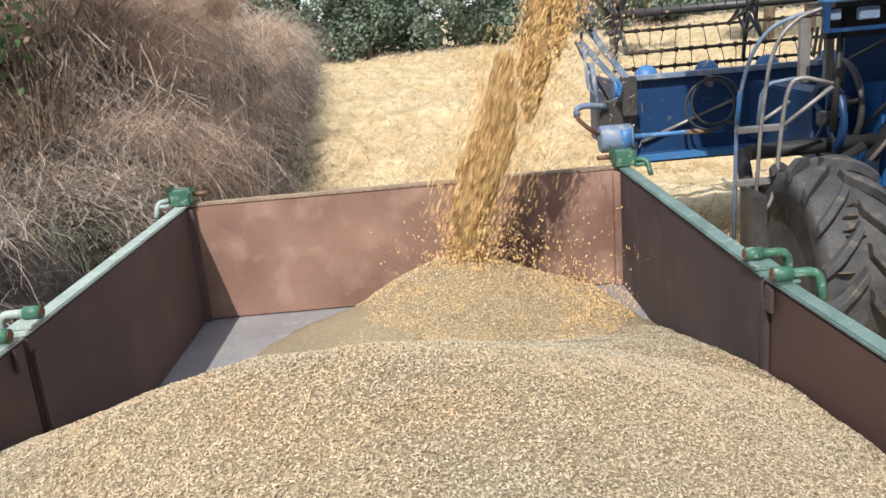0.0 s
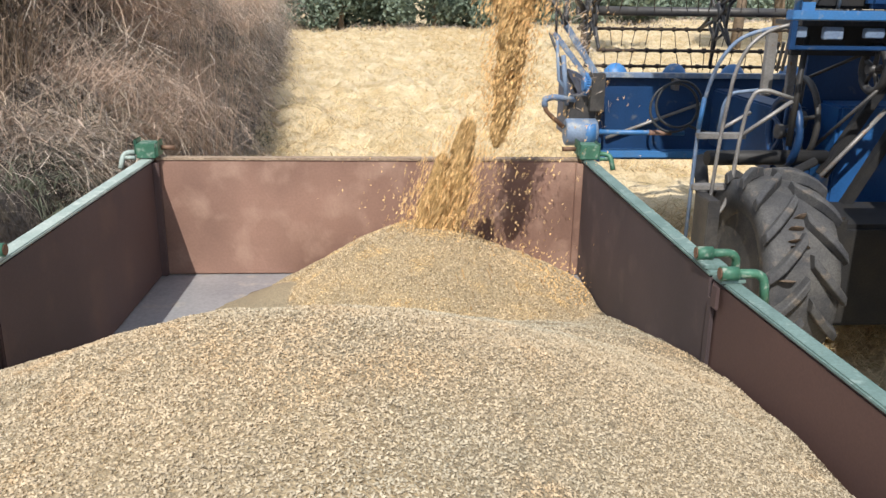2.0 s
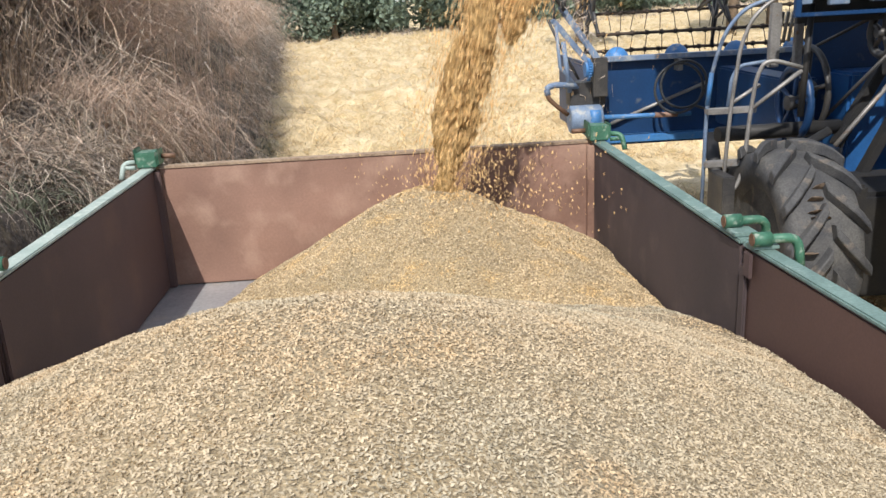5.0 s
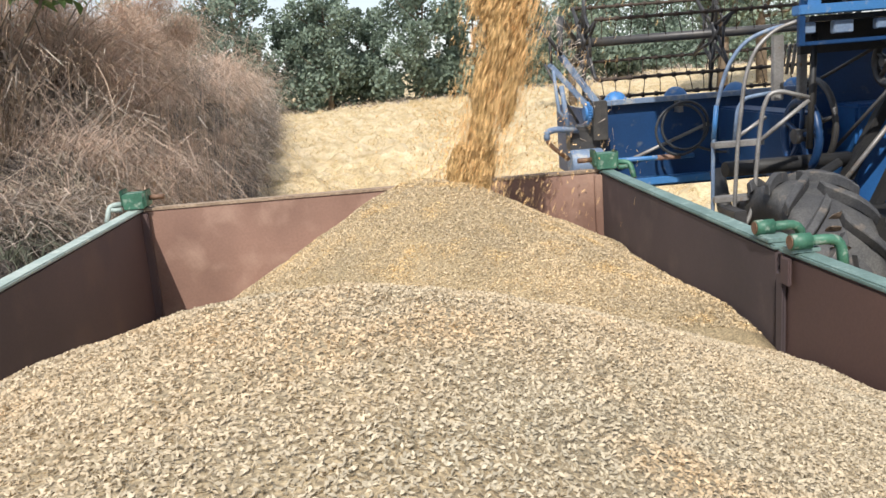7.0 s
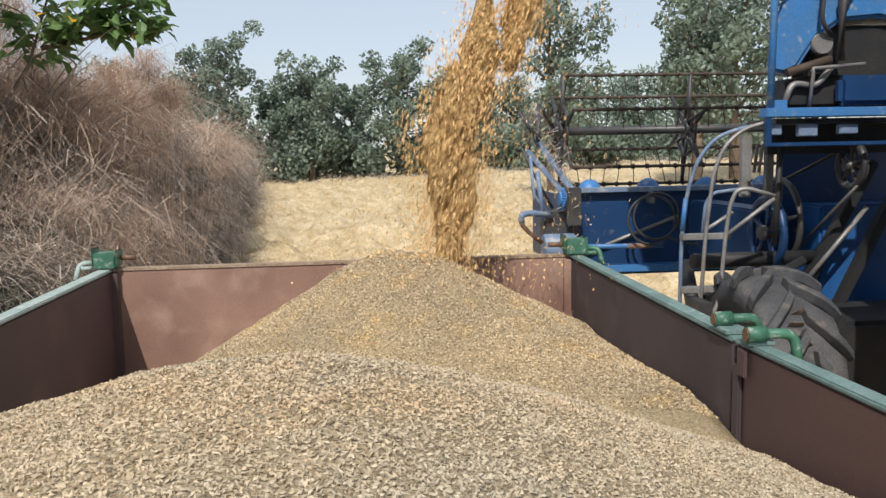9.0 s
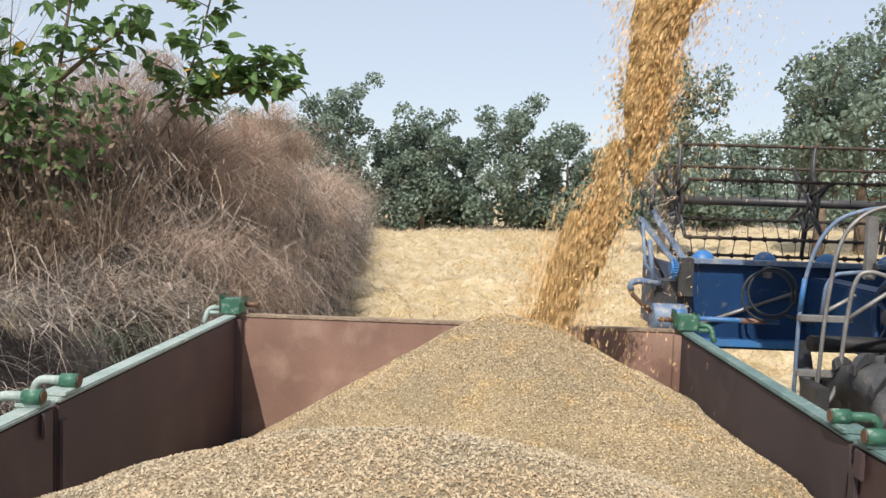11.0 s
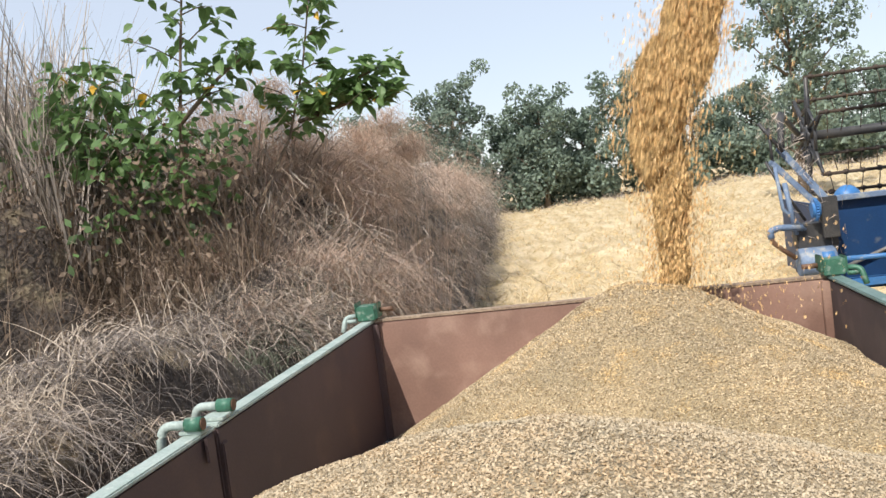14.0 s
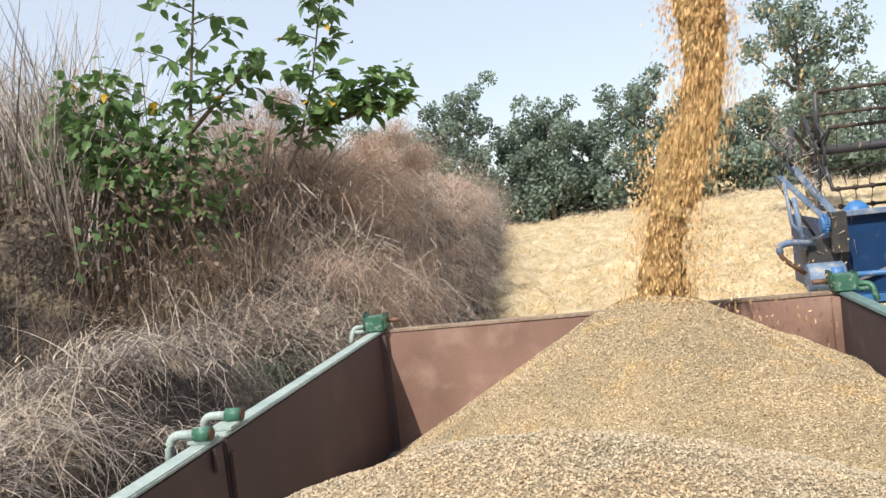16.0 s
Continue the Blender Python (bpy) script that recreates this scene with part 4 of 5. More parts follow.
        puffs.append(blades(stalk, (z - stalk[:, 2]) * rng.uniform(0.7, 1.1, 40), rng.uniform(0.006, 0.010, 40), rng.normal(0, 0.12, (40, 2)), rng.uniform(0, 0.2, 40), rng, 4, 0.05))
    stuff("plume_heads", puffs, "dry_pink", "fluffy pale pinkish plume heads on dry stalks")
    # short litter between the tufts
    n = 16000
    p, d, y = on_bank(n, rng, 1.2, 45, -0.05, 1.6, 2.2)
    lean = rng.normal(0.3, 1.2, (n, 2))
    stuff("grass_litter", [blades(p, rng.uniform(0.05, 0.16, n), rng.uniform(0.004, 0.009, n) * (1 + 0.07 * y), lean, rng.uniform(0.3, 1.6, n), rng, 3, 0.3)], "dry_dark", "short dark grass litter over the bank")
    n = 9000
    p, d, y = on_bank(n, rng, 0.5, 30, -0.2, 0.7, 1.5)
    clump = fbm(p[:, 0] * 2, p[:, 1], 0.9, 4.0) > 0.05
    p, d, y = p[clump], d[clump], y[clump]
    n = len(p)
    lean = np.stack([rng.normal(0.5, 0.5, n), rng.normal(0, 0.6, n)], -1)
    stuff("bank_weeds", [blades(p, rng.uniform(0.12, 0.35, n), rng.uniform(0.006, 0.014, n) * (1 + 0.05 * y.clip(0)), lean, rng.uniform(0.4, 1.6, n), rng)], "greygreen", "dusty grey-green weeds low on the bank")
    # tangled dry growth on top, in clumps with ragged tops
    n = 15000
    p, d, y = on_bank(n, rng, 2.0, 50, 0.55, 3.6, 1.7)
    lump = np.clip(0.35 + 0.75 * fbm(p[:, 0], p[:, 1], 1.2, 9.0), 0.12, 1.15)
    h = rng.uniform(0.2, 0.7, n) * lump
    w = rng.uniform(0.004, 0.008, n) * (1 + 0.08 * np.clip(y, 0, 40))
    lean = np.stack([rng.normal(0.3, 0.95, n), rng.normal(0, 0.95, n)], -1)
    stuff("dry_thicket", [blades(p, h, w, lean, rng.uniform(0.1, 1.3, n), rng, 4, 0.3)], "dry", "tangled dry grass on the bank's top")
    # pale pinkish plumes in nodding tufts
    pieces = []
    for k in range(105):
        y = float(2.2 + 26 * rng.random() ** 2.0)
        dd = float(rng.uniform(0.35, 1.9))
        x = float(toe(y)) - dd
        m = int(rng.integers(110, 200))
        p = np.stack([x + rng.normal(0, 0.13, m), y + rng.normal(0, 0.16, m), np.full(m, float(ground_z(x, y)) - 0.05)], -1)
        tall = rng.uniform(0.3, 0.95)
        way = rng.uniform(-1.4, 1.4)
        lean = np.stack([0.55 * math.cos(way) + rng.normal(0, 0.5, m), 0.55 * math.sin(way) + rng.normal(0, 0.5, m)], -1)
        pieces.append(blades(p, tall * rng.uniform(0.6, 1.15, m), rng.uniform(0.004, 0.008, m) * (1 + 0.08 * y), lean, rng.uniform(0.4, 1.35, m), rng, 5, 0.25))
    # bushier nodding plumes along the near crest
    for k in range(58):
        y = float(rng.uniform(2.7, 6.5))
        x = float(toe(y)) - float(rng.uniform(0.25, 1.5))
        m = int(rng.integers(110, 170))
        p = np.stack([x + rng.normal(0, 0.10, m), y + rng.normal(0, 0.12, m), np.full(m, float(ground_z(x, y)) + 0.05)], -1)
        way = rng.uniform(-1.6, 1.6)
        lean = np.stack([0.5 * math.cos(way) + rng.normal(0, 0.55, m), 0.5 * math.sin(way) + rng.normal(0, 0.55, m)], -1)
        pieces.append(blades(p, rng.uniform(0.45, 0.85) * rng.uniform(0.5, 1.1, m), rng.uniform(0.005, 0.010, m), lean, rng.uniform(0.5, 1.5, m), rng, 6, 0.28))
    stuff("reed_plumes", pieces, "dry_pink", "pale pinkish-brown dry reed plumes")
    # long bleached single stems, arching out of the mat
    n = 3600
    p, d, y = on_bank(n, rng, 1.4, 26, 0.0, 1.7, 1.7)
    turn, out = rng.normal(0, 1.2, n), rng.uniform(0.3, 1.3, n)
    lean = np.stack([out * np.cos(turn), out * np.sin(turn)], -1)
    stuff("bleached_stems", [blades(p + np.array([0, 0, 0.05]), rng.uniform(0.2, 0.6, n), rng.uniform(0.005, 0.010, n) * (1 + 0.05 * y), lean, rng.uniform(0.6, 1.9, n), rng, 7, 0.28)], "bleached", "long bleached arching grass stems")
    # dark upright stalks in the hollow behind the straw
    n = 2600
    x, y = rng.uniform(-5.2, -2.6, n), rng.uniform(0.5, 3.0, n)
    p = np.stack([x, y, ground_z(x, y) - 0.05], -1)
    stuff("dead_stalks", [blades(p, rng.uniform(0.3, 0.95, n), rng.uniform(0.004, 0.009, n), rng.normal(0, 0.55, (n, 2)), rng.uniform(0, 0.9, n), rng, 4, 0.25)], "stem", "brown upright dead stalks in the hollow")
    # straw tipped on the ledge beside the trailer, in matted wisps; dark ones paint shaded gaps
    pieces, pale = [], []
    for k in range(420):
        a, r = rng.uniform(0, math.tau), math.sqrt(rng.random())
        x, y = -2.36 + 0.74 * r * math.cos(a), -1.15 + 1.25 * r * math.sin(a)
        m = int(rng.integers(12, 26))
        z = float(ground_z(x, y)) + 0.01 + 0.17 * (1 - r ** 2) * rng.random() ** 0.5
        p = np.stack([x + rng.normal(0, 0.06, m), y + rng.normal(0, 0.06, m), z + rng.normal(0, 0.02, m)], -1)
        way = rng.normal(-0.2, 1.1)
        out = rng.uniform(0.9, 2.2)
        lean = np.stack([out * math.cos(way) + rng.normal(0, 0.4, m), out * math.sin(way) + rng.normal(0, 0.4, m)], -1)
        (pale if rng.random() < 0.30 else pieces).append(blades(p, rng.uniform(0.07, 0.2) * rng.uniform(0.6, 1.3, m), rng.uniform(0.0035, 0.0085, m), lean, rng.uniform(0.7, 2.2, m), rng, 6, 0.25))
    stuff("straw_pile", pieces[::2], "dry_dark", "straw toned dark for shade in the gaps of the tangled heap", "straw")
    stuff("straw_pile", pieces[1::2], "dry", "heap of tangled grey straw on the bank beside the trailer", "straw")
    stuff("straw_pile", pale, "bleached", "pale wisps over the heap of tangled straw", "straw")
    # a few stiff broken stems standing out of it
    n = 70
    x, y = rng.uniform(-3.0, -1.8, n), rng.uniform(-1.8, 0.6, n)
    p = np.stack([x, y, ground_z(x, y) + 0.1], -1)
    stuff("broken_stems", [blades(p, rng.uniform(0.2, 0.5, n), rng.uniform(0.006, 0.011, n), rng.normal(0, 0.5, (n, 2)), rng.uniform(0, 0.9, n), rng, 6, 0.3)], "bleached", "stiff broken pale stems standing out of the straw")


make_bank_grass()


def make_field_straw():
    rng = np.random.default_rng(21)
    n = 56000
    y = 3.2 + 44 * rng.random(n) ** 2.0
    x = toe(y) + 0.1 + rng.random(n) * (9 + 0.55 * y)
    x = np.where(rng.random(n) < 0.25, rng.uniform(1.5, 4.5, n), x)
    y = np.where(x < 1.3, y, y - 2.2 * (y < 7))
    z = ground_z(x, y)
    lump = fbm(x, y, 2.1, 8.0) + 0.5 * fbm(x, y, 6.0, 2.0)
    p = np.stack([x, y, z + 0.05 * np.clip(lump, 0, 1)], -1)
    lean = np.stack([rng.normal(0, 1.3, n), rng.normal(-0.2, 1.1, n)], -1)
    s = 1 + 0.05 * np.clip(y, 0, 60)
    stuff("field_straw", [blades(p, rng.uniform(0.05, 0.20, n) * (1 + 1.7 * np.clip(lump, 0, 1.2)), rng.uniform(0.005, 0.011, n) * s, lean, rng.uniform(0.4, 1.3, n), rng, 3, 0.35)], "straw", "cut golden rice straw lying over the field", "straw")
    # rough brown grass along the field's far edge
    n = 7000
    x = rng.uniform(-9, 34, n)
    y = rng.uniform(47, 54, n)
    p = np.stack([x, y, ground_z(x, y)], -1)
    lean = rng.normal(0, 0.4, (n, 2))
    stuff("edge_grass", [blades(p, rng.uniform(0.1, 0.42, n), rng.uniform(0.03, 0.07, n), lean * 2.0, rng.uniform(0, 1.2, n), rng, 3, 0.3)], "dry", "rough brown grass along the field edge")


make_field_straw()


def leaf_mesh(name, mat, length=1.0):
    """One broad leaf, folded along its rib and curling at the tip."""
    me = bpy.data.meshes.new(name)
    v = [(0, 0, 0), (0.26, 0.22, 0.07), (0.27, 0.55, 0.06), (0, 1.0, -0.16), (-0.27, 0.55, 0.06), (-0.26, 0.22, 0.07), (0, 0.3, 0), (0, 0.65, -0.03)]
    f = [(0, 1, 6), (1, 2, 7, 6), (2, 3, 7), (3, 4, 7), (4, 5, 6, 7), (5, 0, 6)]
    me.from_pydata([tuple(Vector(p) * length) for p in v], [], f)
    me.materials.append(M[mat])
    me.update()
    return me


def leaf_cloud(rng, centers, radius, count, size, flat=0.6):
    """Many small leaves round given centres, as arrays."""
    c = centers[rng.integers(0, len(centers), count)]
    d = rng.normal(0, 1, (count, 3))
    d /= np.linalg.norm(d, axis=1)[:, None]
    r = radius * rng.random(count)[:, None] ** 0.45
    p = c + d * r * np.array([1, 1, flat])
    u = rng.normal(0, 1, (count, 3))
    u /= np.linalg.norm(u, axis=1)[:, None]
    w = np.cross(u, rng.normal(0, 1, (count, 3)))
    w /= np.linalg.norm(w, axis=1)[:, None]
    s = (size * rng.uniform(0.6, 1.3, count))[:, None]
    v = np.stack([p - u * s * 0.5, p + w * s * 0.3, p + u * s * 0.55, p - w * s * 0.3], 1)
    b = (np.arange(count) * 4)[:, None, None]
    return v.reshape(-1, 3), (b + np.array([[0, 1, 2], [0, 2, 3]])[None]).reshape(-1, 3)


def make_tree(at, height, spread, seed, label, leaves=3200, size=0.30, low=0.30, trunk_r=0.16):
    rng = np.random.default_rng(seed)
    tr = thing("tree", at, label, "tree", "trees along the field")
    top = Vector((rng.normal(0, 0.3), rng.normal(0, 0.3), height * 0.8))
    pts = [Vector((0, 0, -0.3)), Vector((rng.normal(0, 0.1), rng.normal(0, 0.1), height * 0.25)), top * 0.62, top]
    part("trunk", tubes((pts, [trunk_r * 1.2, trunk_r, trunk_r * 0.6, trunk_r * 0.15]), sides=10), "bark", tr)
    tips = [top]
    for k in range(17):
        f = low + (0.95 - low) * k / 16
        p = Vector((0, 0, height * 0.8 * f))
        a = k * 2.4 + rng.normal(0, 0.4)
        reach = spread * (0.55 + 0.5 * math.sin(math.pi * min(1, (f - low * 0.6) / (1.05 - low * 0.6)))) * rng.uniform(0.45, 1.1)
        q = p + Vector((math.cos(a) * reach, math.sin(a) * reach, height * rng.uniform(0.04, 0.24)))
        m = (p + q) / 2 + Vector((0, 0, -0.1))
        part("limb", tubes(([p, m, q], [trunk_r * 0.4, trunk_r * 0.26, trunk_r * 0.08]), sides=6), "bark", tr)
        tips += [q, m, q + Vector((rng.normal(0, 0.5), rng.normal(0, 0.5), rng.uniform(0.1, 0.8)))]
    tips.append(top + Vector((0, 0, height * 0.12)))
    v, f = leaf_cloud(rng, np.array([tuple(t) for t in tips]), spread * 0.31, leaves, size, 0.85)
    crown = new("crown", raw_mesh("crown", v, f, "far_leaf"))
    crown.parent = tr
    tagged(crown, kind="stuff")
    return tr


def make_trees():
    far = "green broadleaf tree at the edge of the field, paled for haze"
    rows = [(-8.6, 50, 8.6, 2.0), (-5.4, 53, 6.0, 1.6), (-3.4, 50, 8.0, 2.1), (-0.9, 54, 5.6, 1.6), (2.5, 50, 8.6, 2.3), (6.4, 53, 6.6, 2.0), (10.5, 56, 6.0, 2.4), (15, 57, 6.0, 2.4), (20, 57, 6.6, 2.6), (26, 58, 7.0, 3.0), (-12.5, 54, 7.6, 2.4), (-16.5, 56, 8.0, 2.8)]
    for k, (x, y, h, s) in enumerate(rows):
        make_tree((x, y, float(ground_z(x, y))), h, s * 1.12, 40 + k, far, 6800, 0.27, 0.15)
    make_tree((7.7, 30.0, float(ground_z(7.7, 30))), 9.4, 1.9, 71, "tall slender tree behind the harvester, paled for haze", 6500, 0.20, 0.18, 0.15)
    make_tree((13.9, 30.0, float(ground_z(13.9, 30))), 8.6, 2.0, 72, "broad spreading green tree beyond the harvester", 6000, 0.24, 0.3, 0.2)
    make_tree((17.0, 33.0, float(ground_z(17.0, 33))), 9.6, 3.2, 73, "broad spreading green tree beyond the harvester", 7000, 0.26, 0.3, 0.22)
    # undergrowth below the far trees
    rng = np.random.default_rng(90)
    c = np.stack([rng.uniform(-13, 30, 170), rng.uniform(49.5, 55, 170), rng.uniform(0.3, 2.4, 170)], -1)
    c[:, 2] += ground_z(c[:, 0], c[:, 1])
    v, f = leaf_cloud(rng, c, 1.25, 44000, 0.32, 0.8)
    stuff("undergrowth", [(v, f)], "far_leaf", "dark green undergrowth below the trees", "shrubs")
    # dark bush at the bank's far end
    c = np.stack([rng.uniform(-10.5, -7.2, 26), rng.uniform(44, 51, 26), rng.uniform(0.6, 2.6, 26)], -1)
    v, f = leaf_cloud(rng, c, 1.0, 7000, 0.28, 0.9)
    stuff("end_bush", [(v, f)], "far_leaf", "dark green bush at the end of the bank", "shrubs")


make_trees()


def make_sapling(name, stems, seed, label, per=26, leaf_len=0.115):
    """A young tree: stems given as lists of points; leaves stand in tufts along side twigs."""
    rng = random.Random(seed)
    tr = thing(name, (0, 0, 0), label, "sapling")
    leaf, yellow = leaf_mesh("leaf", "leaf", leaf_len), leaf_mesh("yellow_leaf", "leaf_yellow", leaf_len * 1.1)
    for si, (pts, bare, n_tw, reach) in enumerate(stems):
        pts = [Vector(p) for p in pts]
        rs = [0.020 * (1 - 0.75 * i / (len(pts) - 1)) for i in range(len(pts))]
        st = part("stem", tubes((pts, rs), sides=7), "stem", tr)
        for k in range(n_tw):
            f = bare + (1 - bare) * (k + 0.5) / n_tw
            i = min(int(f * (len(pts) - 1)), len(pts) - 2)
            p = pts[i].lerp(pts[i + 1], f * (len(pts) - 1) - i)
            a = k * 2.4 + rng.uniform(-0.5, 0.5)
            ln = reach * rng.uniform(0.5, 1.0) * (1.15 - 0.6 * f)
            q = p + Vector((math.cos(a) * ln, math.sin(a) * ln, ln * rng.uniform(0.1, 0.7)))
            tw = part("twig", tubes(([p, p.lerp(q, 0.5) + Vector((0, 0, 0.02)), q], [0.006, 0.005, 0.002]), sides=5), "stem", st)
            for j in range(per):
                g = 0.25 + 0.8 * rng.random()
                c = p.lerp(q, g) + Vector((rng.gauss(0, 0.05), rng.gauss(0, 0.05), rng.gauss(0, 0.035)))
                lf = new("leaf", yellow if rng.random() < 0.014 else leaf)
                lf.parent = tw
                lf.location = c
                b = a + rng.uniform(-1.7, 1.7)
                lf.rotation_euler = (rng.uniform(-1.1, 0.5), rng.uniform(-0.7, 0.7), b - math.pi / 2)
                k2 = rng.uniform(0.65, 1.25)
                lf.scale = (k2, k2, k2)
    return tr


make_sapling("sapling", [
    ([(-3.05, 2.0, 1.5), (-3.03, 2.0, 2.2), (-2.97, 2.0, 2.85), (-2.88, 2.0, 3.4), (-2.78, 2.0, 3.95), (-2.74, 2.0, 4.5)], 0.20, 26, 0.52),
    ([(-3.10, 2.0, 1.5), (-3.35, 1.95, 2.3), (-3.50, 1.9, 2.9), (-3.58, 1.9, 3.45)], 0.42, 15, 0.55),
    ([(-3.30, 1.95, 2.1), (-3.75, 1.95, 2.7), (-3.95, 2.0, 3.35)], 0.35, 12, 0.50),
    ([(-2.95, 2.0, 2.9), (-2.62, 2.05, 3.2), (-2.35, 2.1, 3.38)], 0.2, 8, 0.30),
], 4, "leafy green sapling with a few yellow leaves on the bank", 10, 0.135)
make_sapling("sapling", [
    ([(-2.72, 2.2, 1.1), (-2.66, 2.3, 2.04), (-2.33, 2.6, 2.73), (-2.18, 2.72, 3.3), (-2.02, 2.8, 4.1)], 0.50, 18, 0.42),
    ([(-2.26, 2.66, 2.85), (-1.85, 2.75, 2.95), (-1.40, 2.8, 2.98)], 0.12, 13, 0.32),
    ([(-2.20, 2.70, 2.95), (-1.80, 2.75, 3.12), (-1.52, 2.8, 3.22)], 0.2, 9, 0.26),
], 6, "leafy green sapling with glossy leaves on the bank", 14, 0.14)


def make_foliage(name, centers, radius, count, size, label):
    rng = np.random.default_rng(len(label))
    v, f = leaf_cloud(rng, np.array(centers), radius, count, size, 0.85)
    stuff(name, [(v, f)], "leaf", label, "shrub")


make_foliage("weed_foliage", [(-3.9, 2.1, 2.85), (-3.6, 2.0, 2.8), (-4.1, 2.3, 3.1), (-3.75, 2.0, 3.0), (-3.2, 1.95, 2.65), (-4.3, 2.2, 2.9), (-3.0, 2.0, 2.4)], 0.45, 420, 0.11, "dark green leafy weeds under the saplings")
rng_dead = np.random.default_rng(77)
stuff("dead_leaves", [leaf_cloud(rng_dead, np.stack([rng_dead.uniform(-4.8, -2.5, 40), rng_dead.uniform(0.9, 2.6, 40), rng_dead.uniform(1.6, 2.6, 40)], -1), 0.45, 2200, 0.05, 0.9)], "stem", "brown withered leaves in the hollow of the bank", "leaves")
stuff("young_leaves", [leaf_cloud(rng_dead, np.stack([rng_dead.uniform(-4.9, -2.6, 16), rng_dead.uniform(1.2, 2.4, 16), rng_dead.uniform(1.9, 2.9, 16)], -1), 0.30, 320, 0.09, 0.9)], "leaf", "scattered green leaves among the dead stalks", "leaves")


def make_dead_stalks():
    """Tall withered stalks that stand behind and between the saplings."""
    rng = np.random.default_rng(91)
    tall = []
    for n, x0, x1, y0, y1, h0, h1 in [(900, -5.6, -2.6, 2.2, 3.6, 0.5, 1.25), (1500, -5.8, -3.7, 1.5, 3.0, 0.7, 1.9), (500, -3.8, -2.4, 1.4, 2.4, 0.5, 1.1)]:
        x, y = rng.uniform(x0, x1, n), rng.uniform(y0, y1, n)
        p = np.stack([x, y, ground_z(x, y) - 0.05], -1)
        tall.append(blades(p, rng.uniform(h0, h1, n), rng.uniform(0.008, 0.022, n), rng.normal(0, 0.22, (n, 2)), rng.uniform(0, 0.5, n), rng, 3))
    n = 1500
    x, y = rng.uniform(-3.4, -2.1, n), rng.uniform(2.7, 5.0, n)
    p = np.stack([x, y, ground_z(x, y) - 0.05], -1)
    stuff("plume_grass", [blades(p, rng.uniform(0.35, 0.95, n), rng.uniform(0.012, 0.034, n), rng.normal(0, 0.5, (n, 2)) + np.array([0.25, -0.1]), rng.uniform(0.2, 1.0, n), rng, 4, 0.06)], "dry", "drooping pale brown grass plumes on the bank's crest")
    stuff("dead_stalk", tall[:2], "dry", "tall withered pale brown stalks on the bank")
    stuff("dead_stem", tall[2:], "stem", "thin dark brown stems in the hollow of the bank")


make_dead_stalks()


# ---- the falling grain ----
def clump_mesh(seed, wide, count=1600, core=0.52):
    """A rigid piece of the stream, 0.6 m long: packed grains round a rough core."""
    rng = np.random.default_rng(seed)
    z = np.clip(rng.normal(0, 0.16, count), -0.38, 0.38)
    a = rng.uniform(0, math.tau, count)
    prof = wide * (1.0 - 0.35 * np.abs(z / 0.38) ** 2.0) * (1 + 0.2 * np.sin(2 * a + z * 14 + seed) + 0.12 * np.sin(5 * a - z * 31 + seed))
    edge = rng.random(count)
    r = prof * np.where(edge < 0.80, rng.random(count) ** 0.30, 0.95 + np.abs(rng.normal(0, 0.28, count)))
    c = np.stack([r * np.cos(a) * 1.1, r * np.sin(a) * 0.8, z], -1)
    d = rng.normal(0, 0.5, (count, 3)) + np.array([0.1, 0, 1.0])
    d /= np.linalg.norm(d, axis=1)[:, None]
    grains = spindles(c, d, 0.0165 * rng.uniform(0.7, 1.35, count), 0.0070 * rng.uniform(0.8, 1.3, count), rng)
    n, m = 22, 20
    v = []
    for i in range(n):
        zz = -0.30 + 0.60 * i / (n - 1)
        pr = wide * core * math.sqrt(max(0.02, 1 - (zz / 0.305) ** 2))
        for k in range(m):
            q = math.tau * k / m
            rr = pr * (1 + 0.2 * math.sin(2 * q + zz * 14 + seed) + 0.45 * noise.noise(Vector((math.cos(q) * 3 + seed, math.sin(q) * 3, zz * 16))) + 0.35 * noise.noise(Vector((math.cos(q) * 9, math.sin(q) * 9 + seed, zz * 60))))
            v.append((rr * math.cos(q) * 1.1, rr * math.sin(q) * 0.8, zz))
    f = []
    for i in range(n - 1):
        for k in range(m):
            p, q = i * m + k, i * m + (k + 1) % m
            f += [[p, q, q + m], [p, q + m, p + m]]
    f += [[0, k + 1, k] for k in range(1, m - 1)] + [[(n - 1) * m, (n - 1) * m + k, (n - 1) * m + k + 1] for k in range(1, m - 1)]
    co, tris = join([grains, (np.array(v), np.array(f))])
    me = raw_mesh("grain_clump", co, tris, "grain_air")
    me.materials.append(M["grain_core"])
    idx = np.zeros(len(me.polygons), np.int32)
    idx[len(grains[1]):] = 1
    me.polygons.foreach_set("material_index", idx)
    return me


def stray_mesh(name, seed, count, reach, tall, side):
    """Loose single grains round the stream; side pushes them to the stream's outer side."""
    rng = np.random.default_rng(seed)
    x = np.where(rng.random(count) < 0.72, np.abs(rng.normal(0, reach, count)) * side, rng.normal(-0.05, reach * 0.6, count))
    c = np.stack([x, rng.normal(0, reach * 0.6, count), rng.uniform(-tall, tall, count)], -1)
    d = rng.normal(0, 0.8, (count, 3)) + np.array([0, 0, 1.0])
    d /= np.linalg.norm(d, axis=1)[:, None]
    return raw_mesh(name, *spindles(c, d, 0.0125 * rng.uniform(0.7, 1.3, count), 0.0062 * rng.uniform(0.8, 1.3, count), rng), "grain_air")


STEPS = 5
PULSE = 0.2392
FIRST = 11.953 - 50.4 * PULSE
SWING = (0.03, -0.045, -0.135, -0.09, -0.01)     # each pulse sweeps across and back
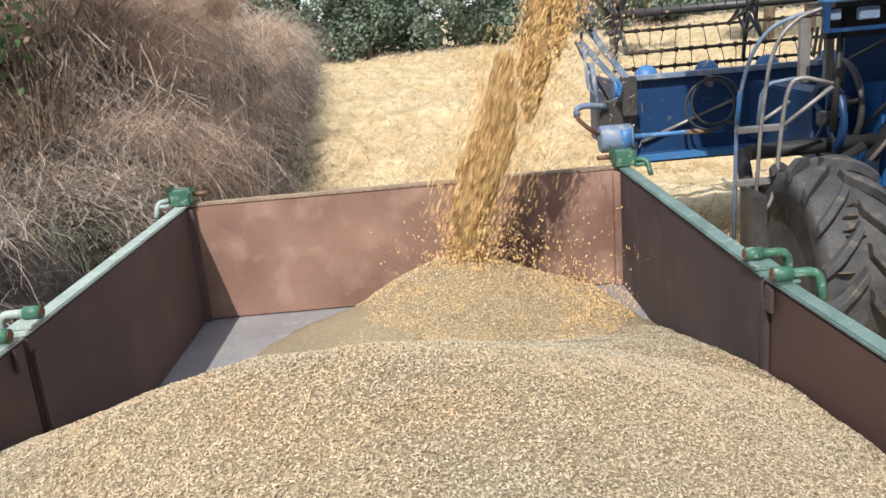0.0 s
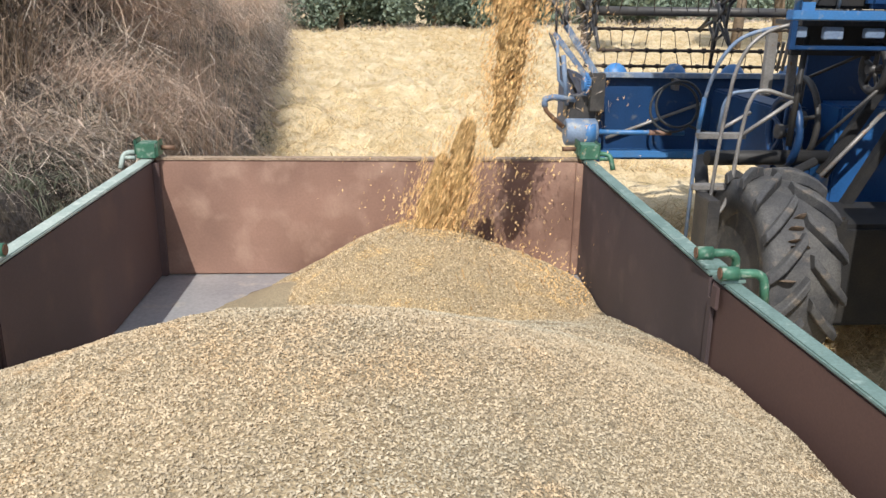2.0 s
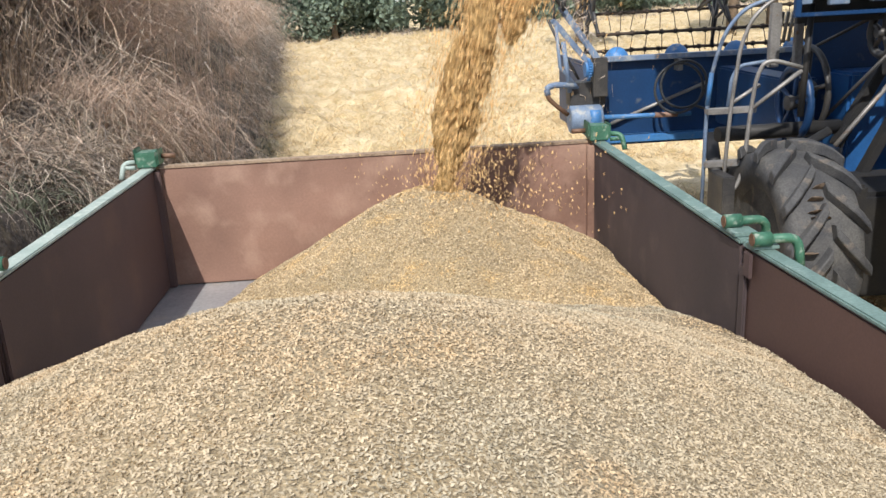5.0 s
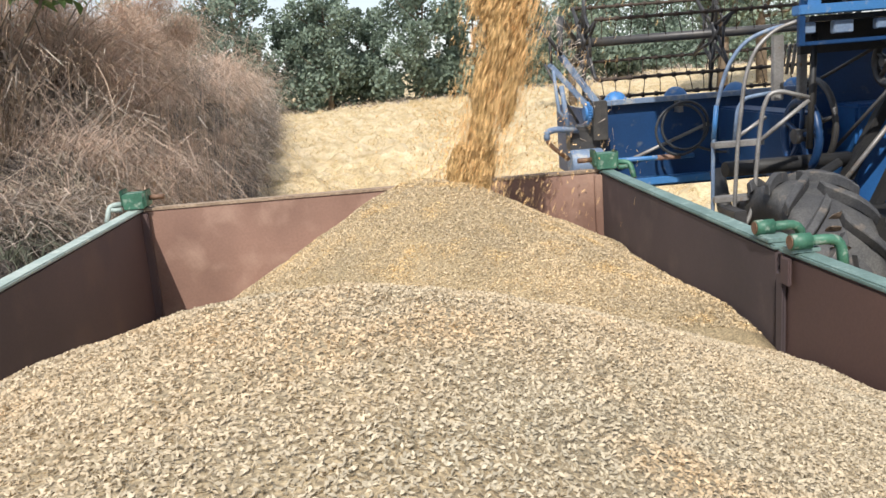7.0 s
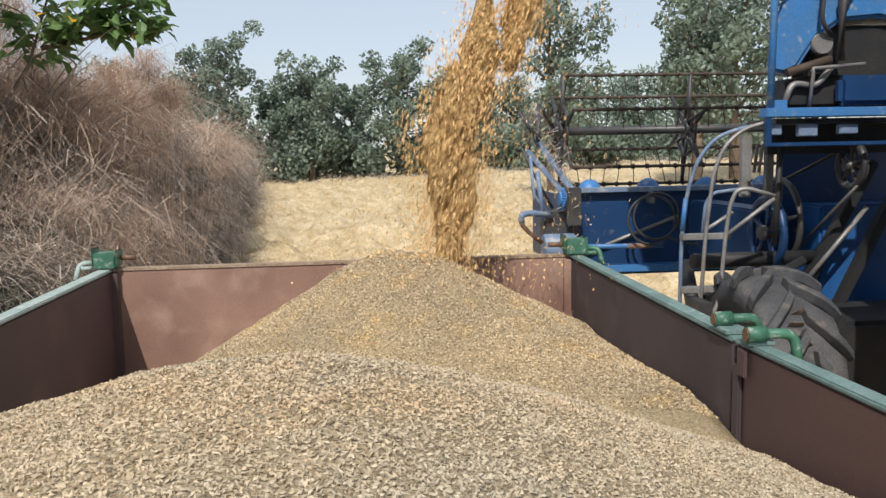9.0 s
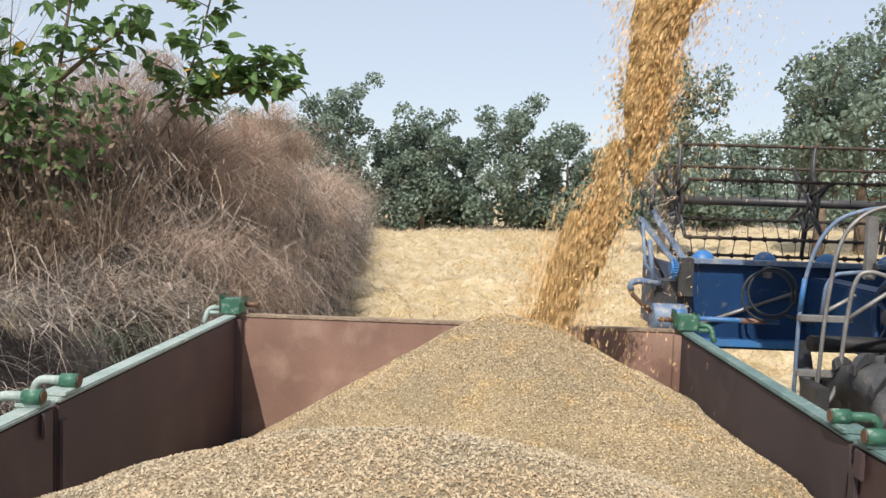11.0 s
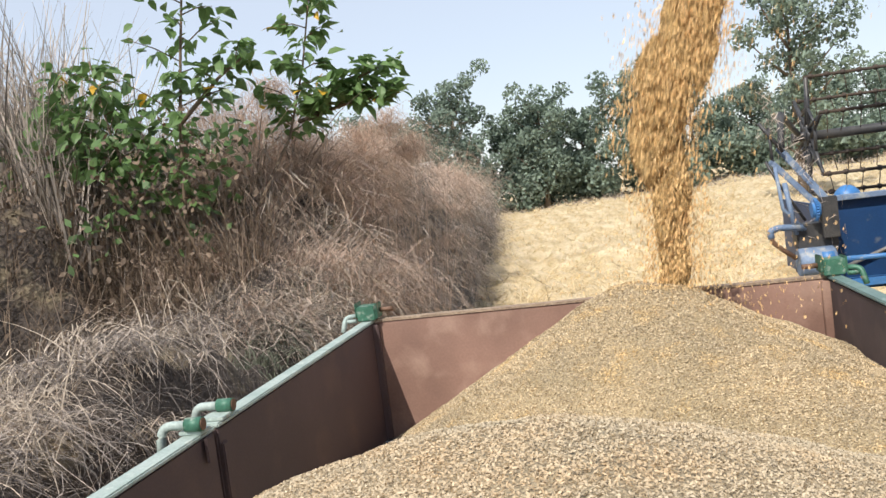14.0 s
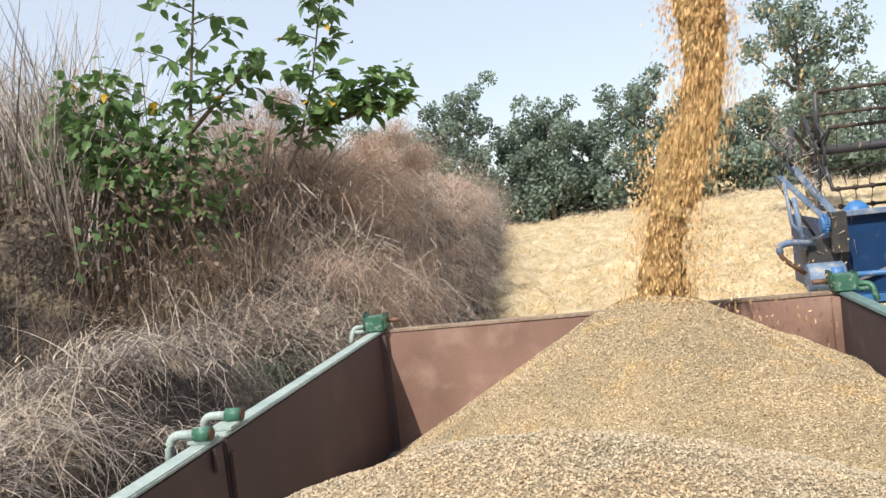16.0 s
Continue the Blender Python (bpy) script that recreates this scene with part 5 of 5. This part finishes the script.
grain_stream = thing("grain_stream", (0, 0, 0), "thick stream of golden rice falling into the trailer", "grain")
CLUMPS = []
meshes = [clump_mesh(1 + k, w) for k, w in enumerate((0.088, 0.112, 0.145, 0.125, 0.098, 0.085, 0.118, 0.152, 0.118, 0.092))]
strays = [stray_mesh("stray_grain", 21 + k, 400, 0.19, 0.34, 1) for k in range(2)]
splashes = [stray_mesh("bouncing_grain", 31 + k, 520, 0.27, 0.15, 1.0) for k in range(2)]
SPLASHES = []
for k in range(-10, int(16.3 / PULSE * STEPS) + 12):
    ob = new("grain_clump", meshes[k % STEPS + STEPS * ((k // STEPS) % 2)])
    ob.parent = grain_stream
    CLUMPS.append((k, ob, 0.0))
    if k % 2 == 0:
        ob = new("stray_grain", strays[(k // 2) % 2])
        ob.parent = grain_stream
        tagged(ob, kind="stuff")
        CLUMPS.append((k, ob, 0.07))
    if k % 4 == 0:
        ob = new("bouncing_grain", splashes[(k // 4) % 2])
        ob.parent = grain_stream
        tagged(ob, kind="stuff")
        SPLASHES.append((k, ob))


def cone_rise(t):
    return float(np.interp(t, [0, 1, 2, 3.5, 4.7, 7, 8.2, 10.5, 12.5, 16], [-0.37, -0.345, -0.32, -0.27, -0.22, -0.03, -0.015, -0.01, 0.0, 0.01]))


def stream_place(k, z):
    """Where piece k of the stream is at a height: the last ones of each pulse are flung further aside."""
    t = k * PULSE / STEPS
    jit = math.sin(k * 12.9898) * 0.5 + math.sin(k * 4.13) * 0.5
    tilt = float(np.interp(t, [0, 4, 8, 11, 12, 13, 14.5, 16], [0.20, 0.20, 0.12, 0.16, 0.14, 0.08, 0.04, 0.02]))
    x = 0.34 + (0.17 + tilt) * (z - 1.6) + float(np.interp(t, [0, 2, 4, 10.5, 11.3, 12.2], [0.08, 0.09, 0.04, 0.10, 0.10, 0.0]))
    far = min(max((3.5 - z) / 0.9, 0.25), 1.0) * (1.0 if z > 2.0 else max(0.35, 1 - (2.0 - z) * 1.3))
    return x + far * (SWING[k % STEPS] + 0.012 * jit), -0.47 + 0.02 * jit


def keyed(ob, fall, rest):
    """Keys one piece along its fall, clipped to the clip's length."""
    def between(t):
        if t <= fall[0][0]:
            return fall[0][1]
        for (t0, m0), (t1, m1) in zip(fall, fall[1:]):
            if t <= t1:
                return m0.lerp(m1, (t - t0) / (t1 - t0))
        return rest

    rows, used = [(0, between(0))], {frame(0), frame(16)}
    for t, m in fall:
        if 0 < t < 16 and frame(t) not in used:
            used.add(frame(t))
            rows.append((t, m))
    walk(ob, rows + [(16, between(16))])


def motions():
    walk(grain_cone, [(t, pose(0, 0, cone_rise(t))) for t in (0, 1, 2, 3.5, 4.7, 7, 8.2, 10.5, 12.5, 16)])
    speed = 4.2                                 # at a height of 2.9 m

    def when(k, z):
        return FIRST + k * PULSE / STEPS + (math.sqrt(speed ** 2 + 19.6 * (2.9 - z)) - speed) / 9.81

    for k, ob, aside in CLUMPS:
        spin = (k * 67) % 50 - 25
        end_z = 1.50 + cone_rise(min(max(when(k, 1.5), 0), 16))
        fall = []
        for z in (3.75, 3.5, 3.2, 2.9, 2.5, 2.1, 1.8, end_z):
            x, y = stream_place(k, z)
            fall.append((when(k, z), pose(x + aside, y, z, 0, 9, spin if not aside else 0)))
        rest = pose(0.22, -0.62 - 0.02 * (k % 7), 1.02, -80, 0, 0)
        fall.append((fall[-1][0] + 0.13, rest))
        keyed(ob, fall, rest)
    for k, ob in SPLASHES:
        t0 = when(k, 1.6)
        top = 1.60 + cone_rise(min(max(t0, 0), 16))
        x, y = 0.26 + 0.03 * math.sin(k), -0.5
        hidden = pose(x, y, top - 0.62, 0, 0, (k * 37) % 80 - 40)
        arcs = [(0.0, -0.30), (0.04, -0.05), (0.09, 0.12), (0.15, 0.19), (0.21, 0.17), (0.28, 0.06), (0.38, -0.30)]
        keyed(ob, [(t0 - 0.05, hidden)] + [(t0 + dt, pose(x + 0.10 * dt, y, top + dz, 0, 0, (k * 37) % 80 - 40)) for dt, dz in arcs] + [(t0 + 0.45, hidden)], hidden)


motions()
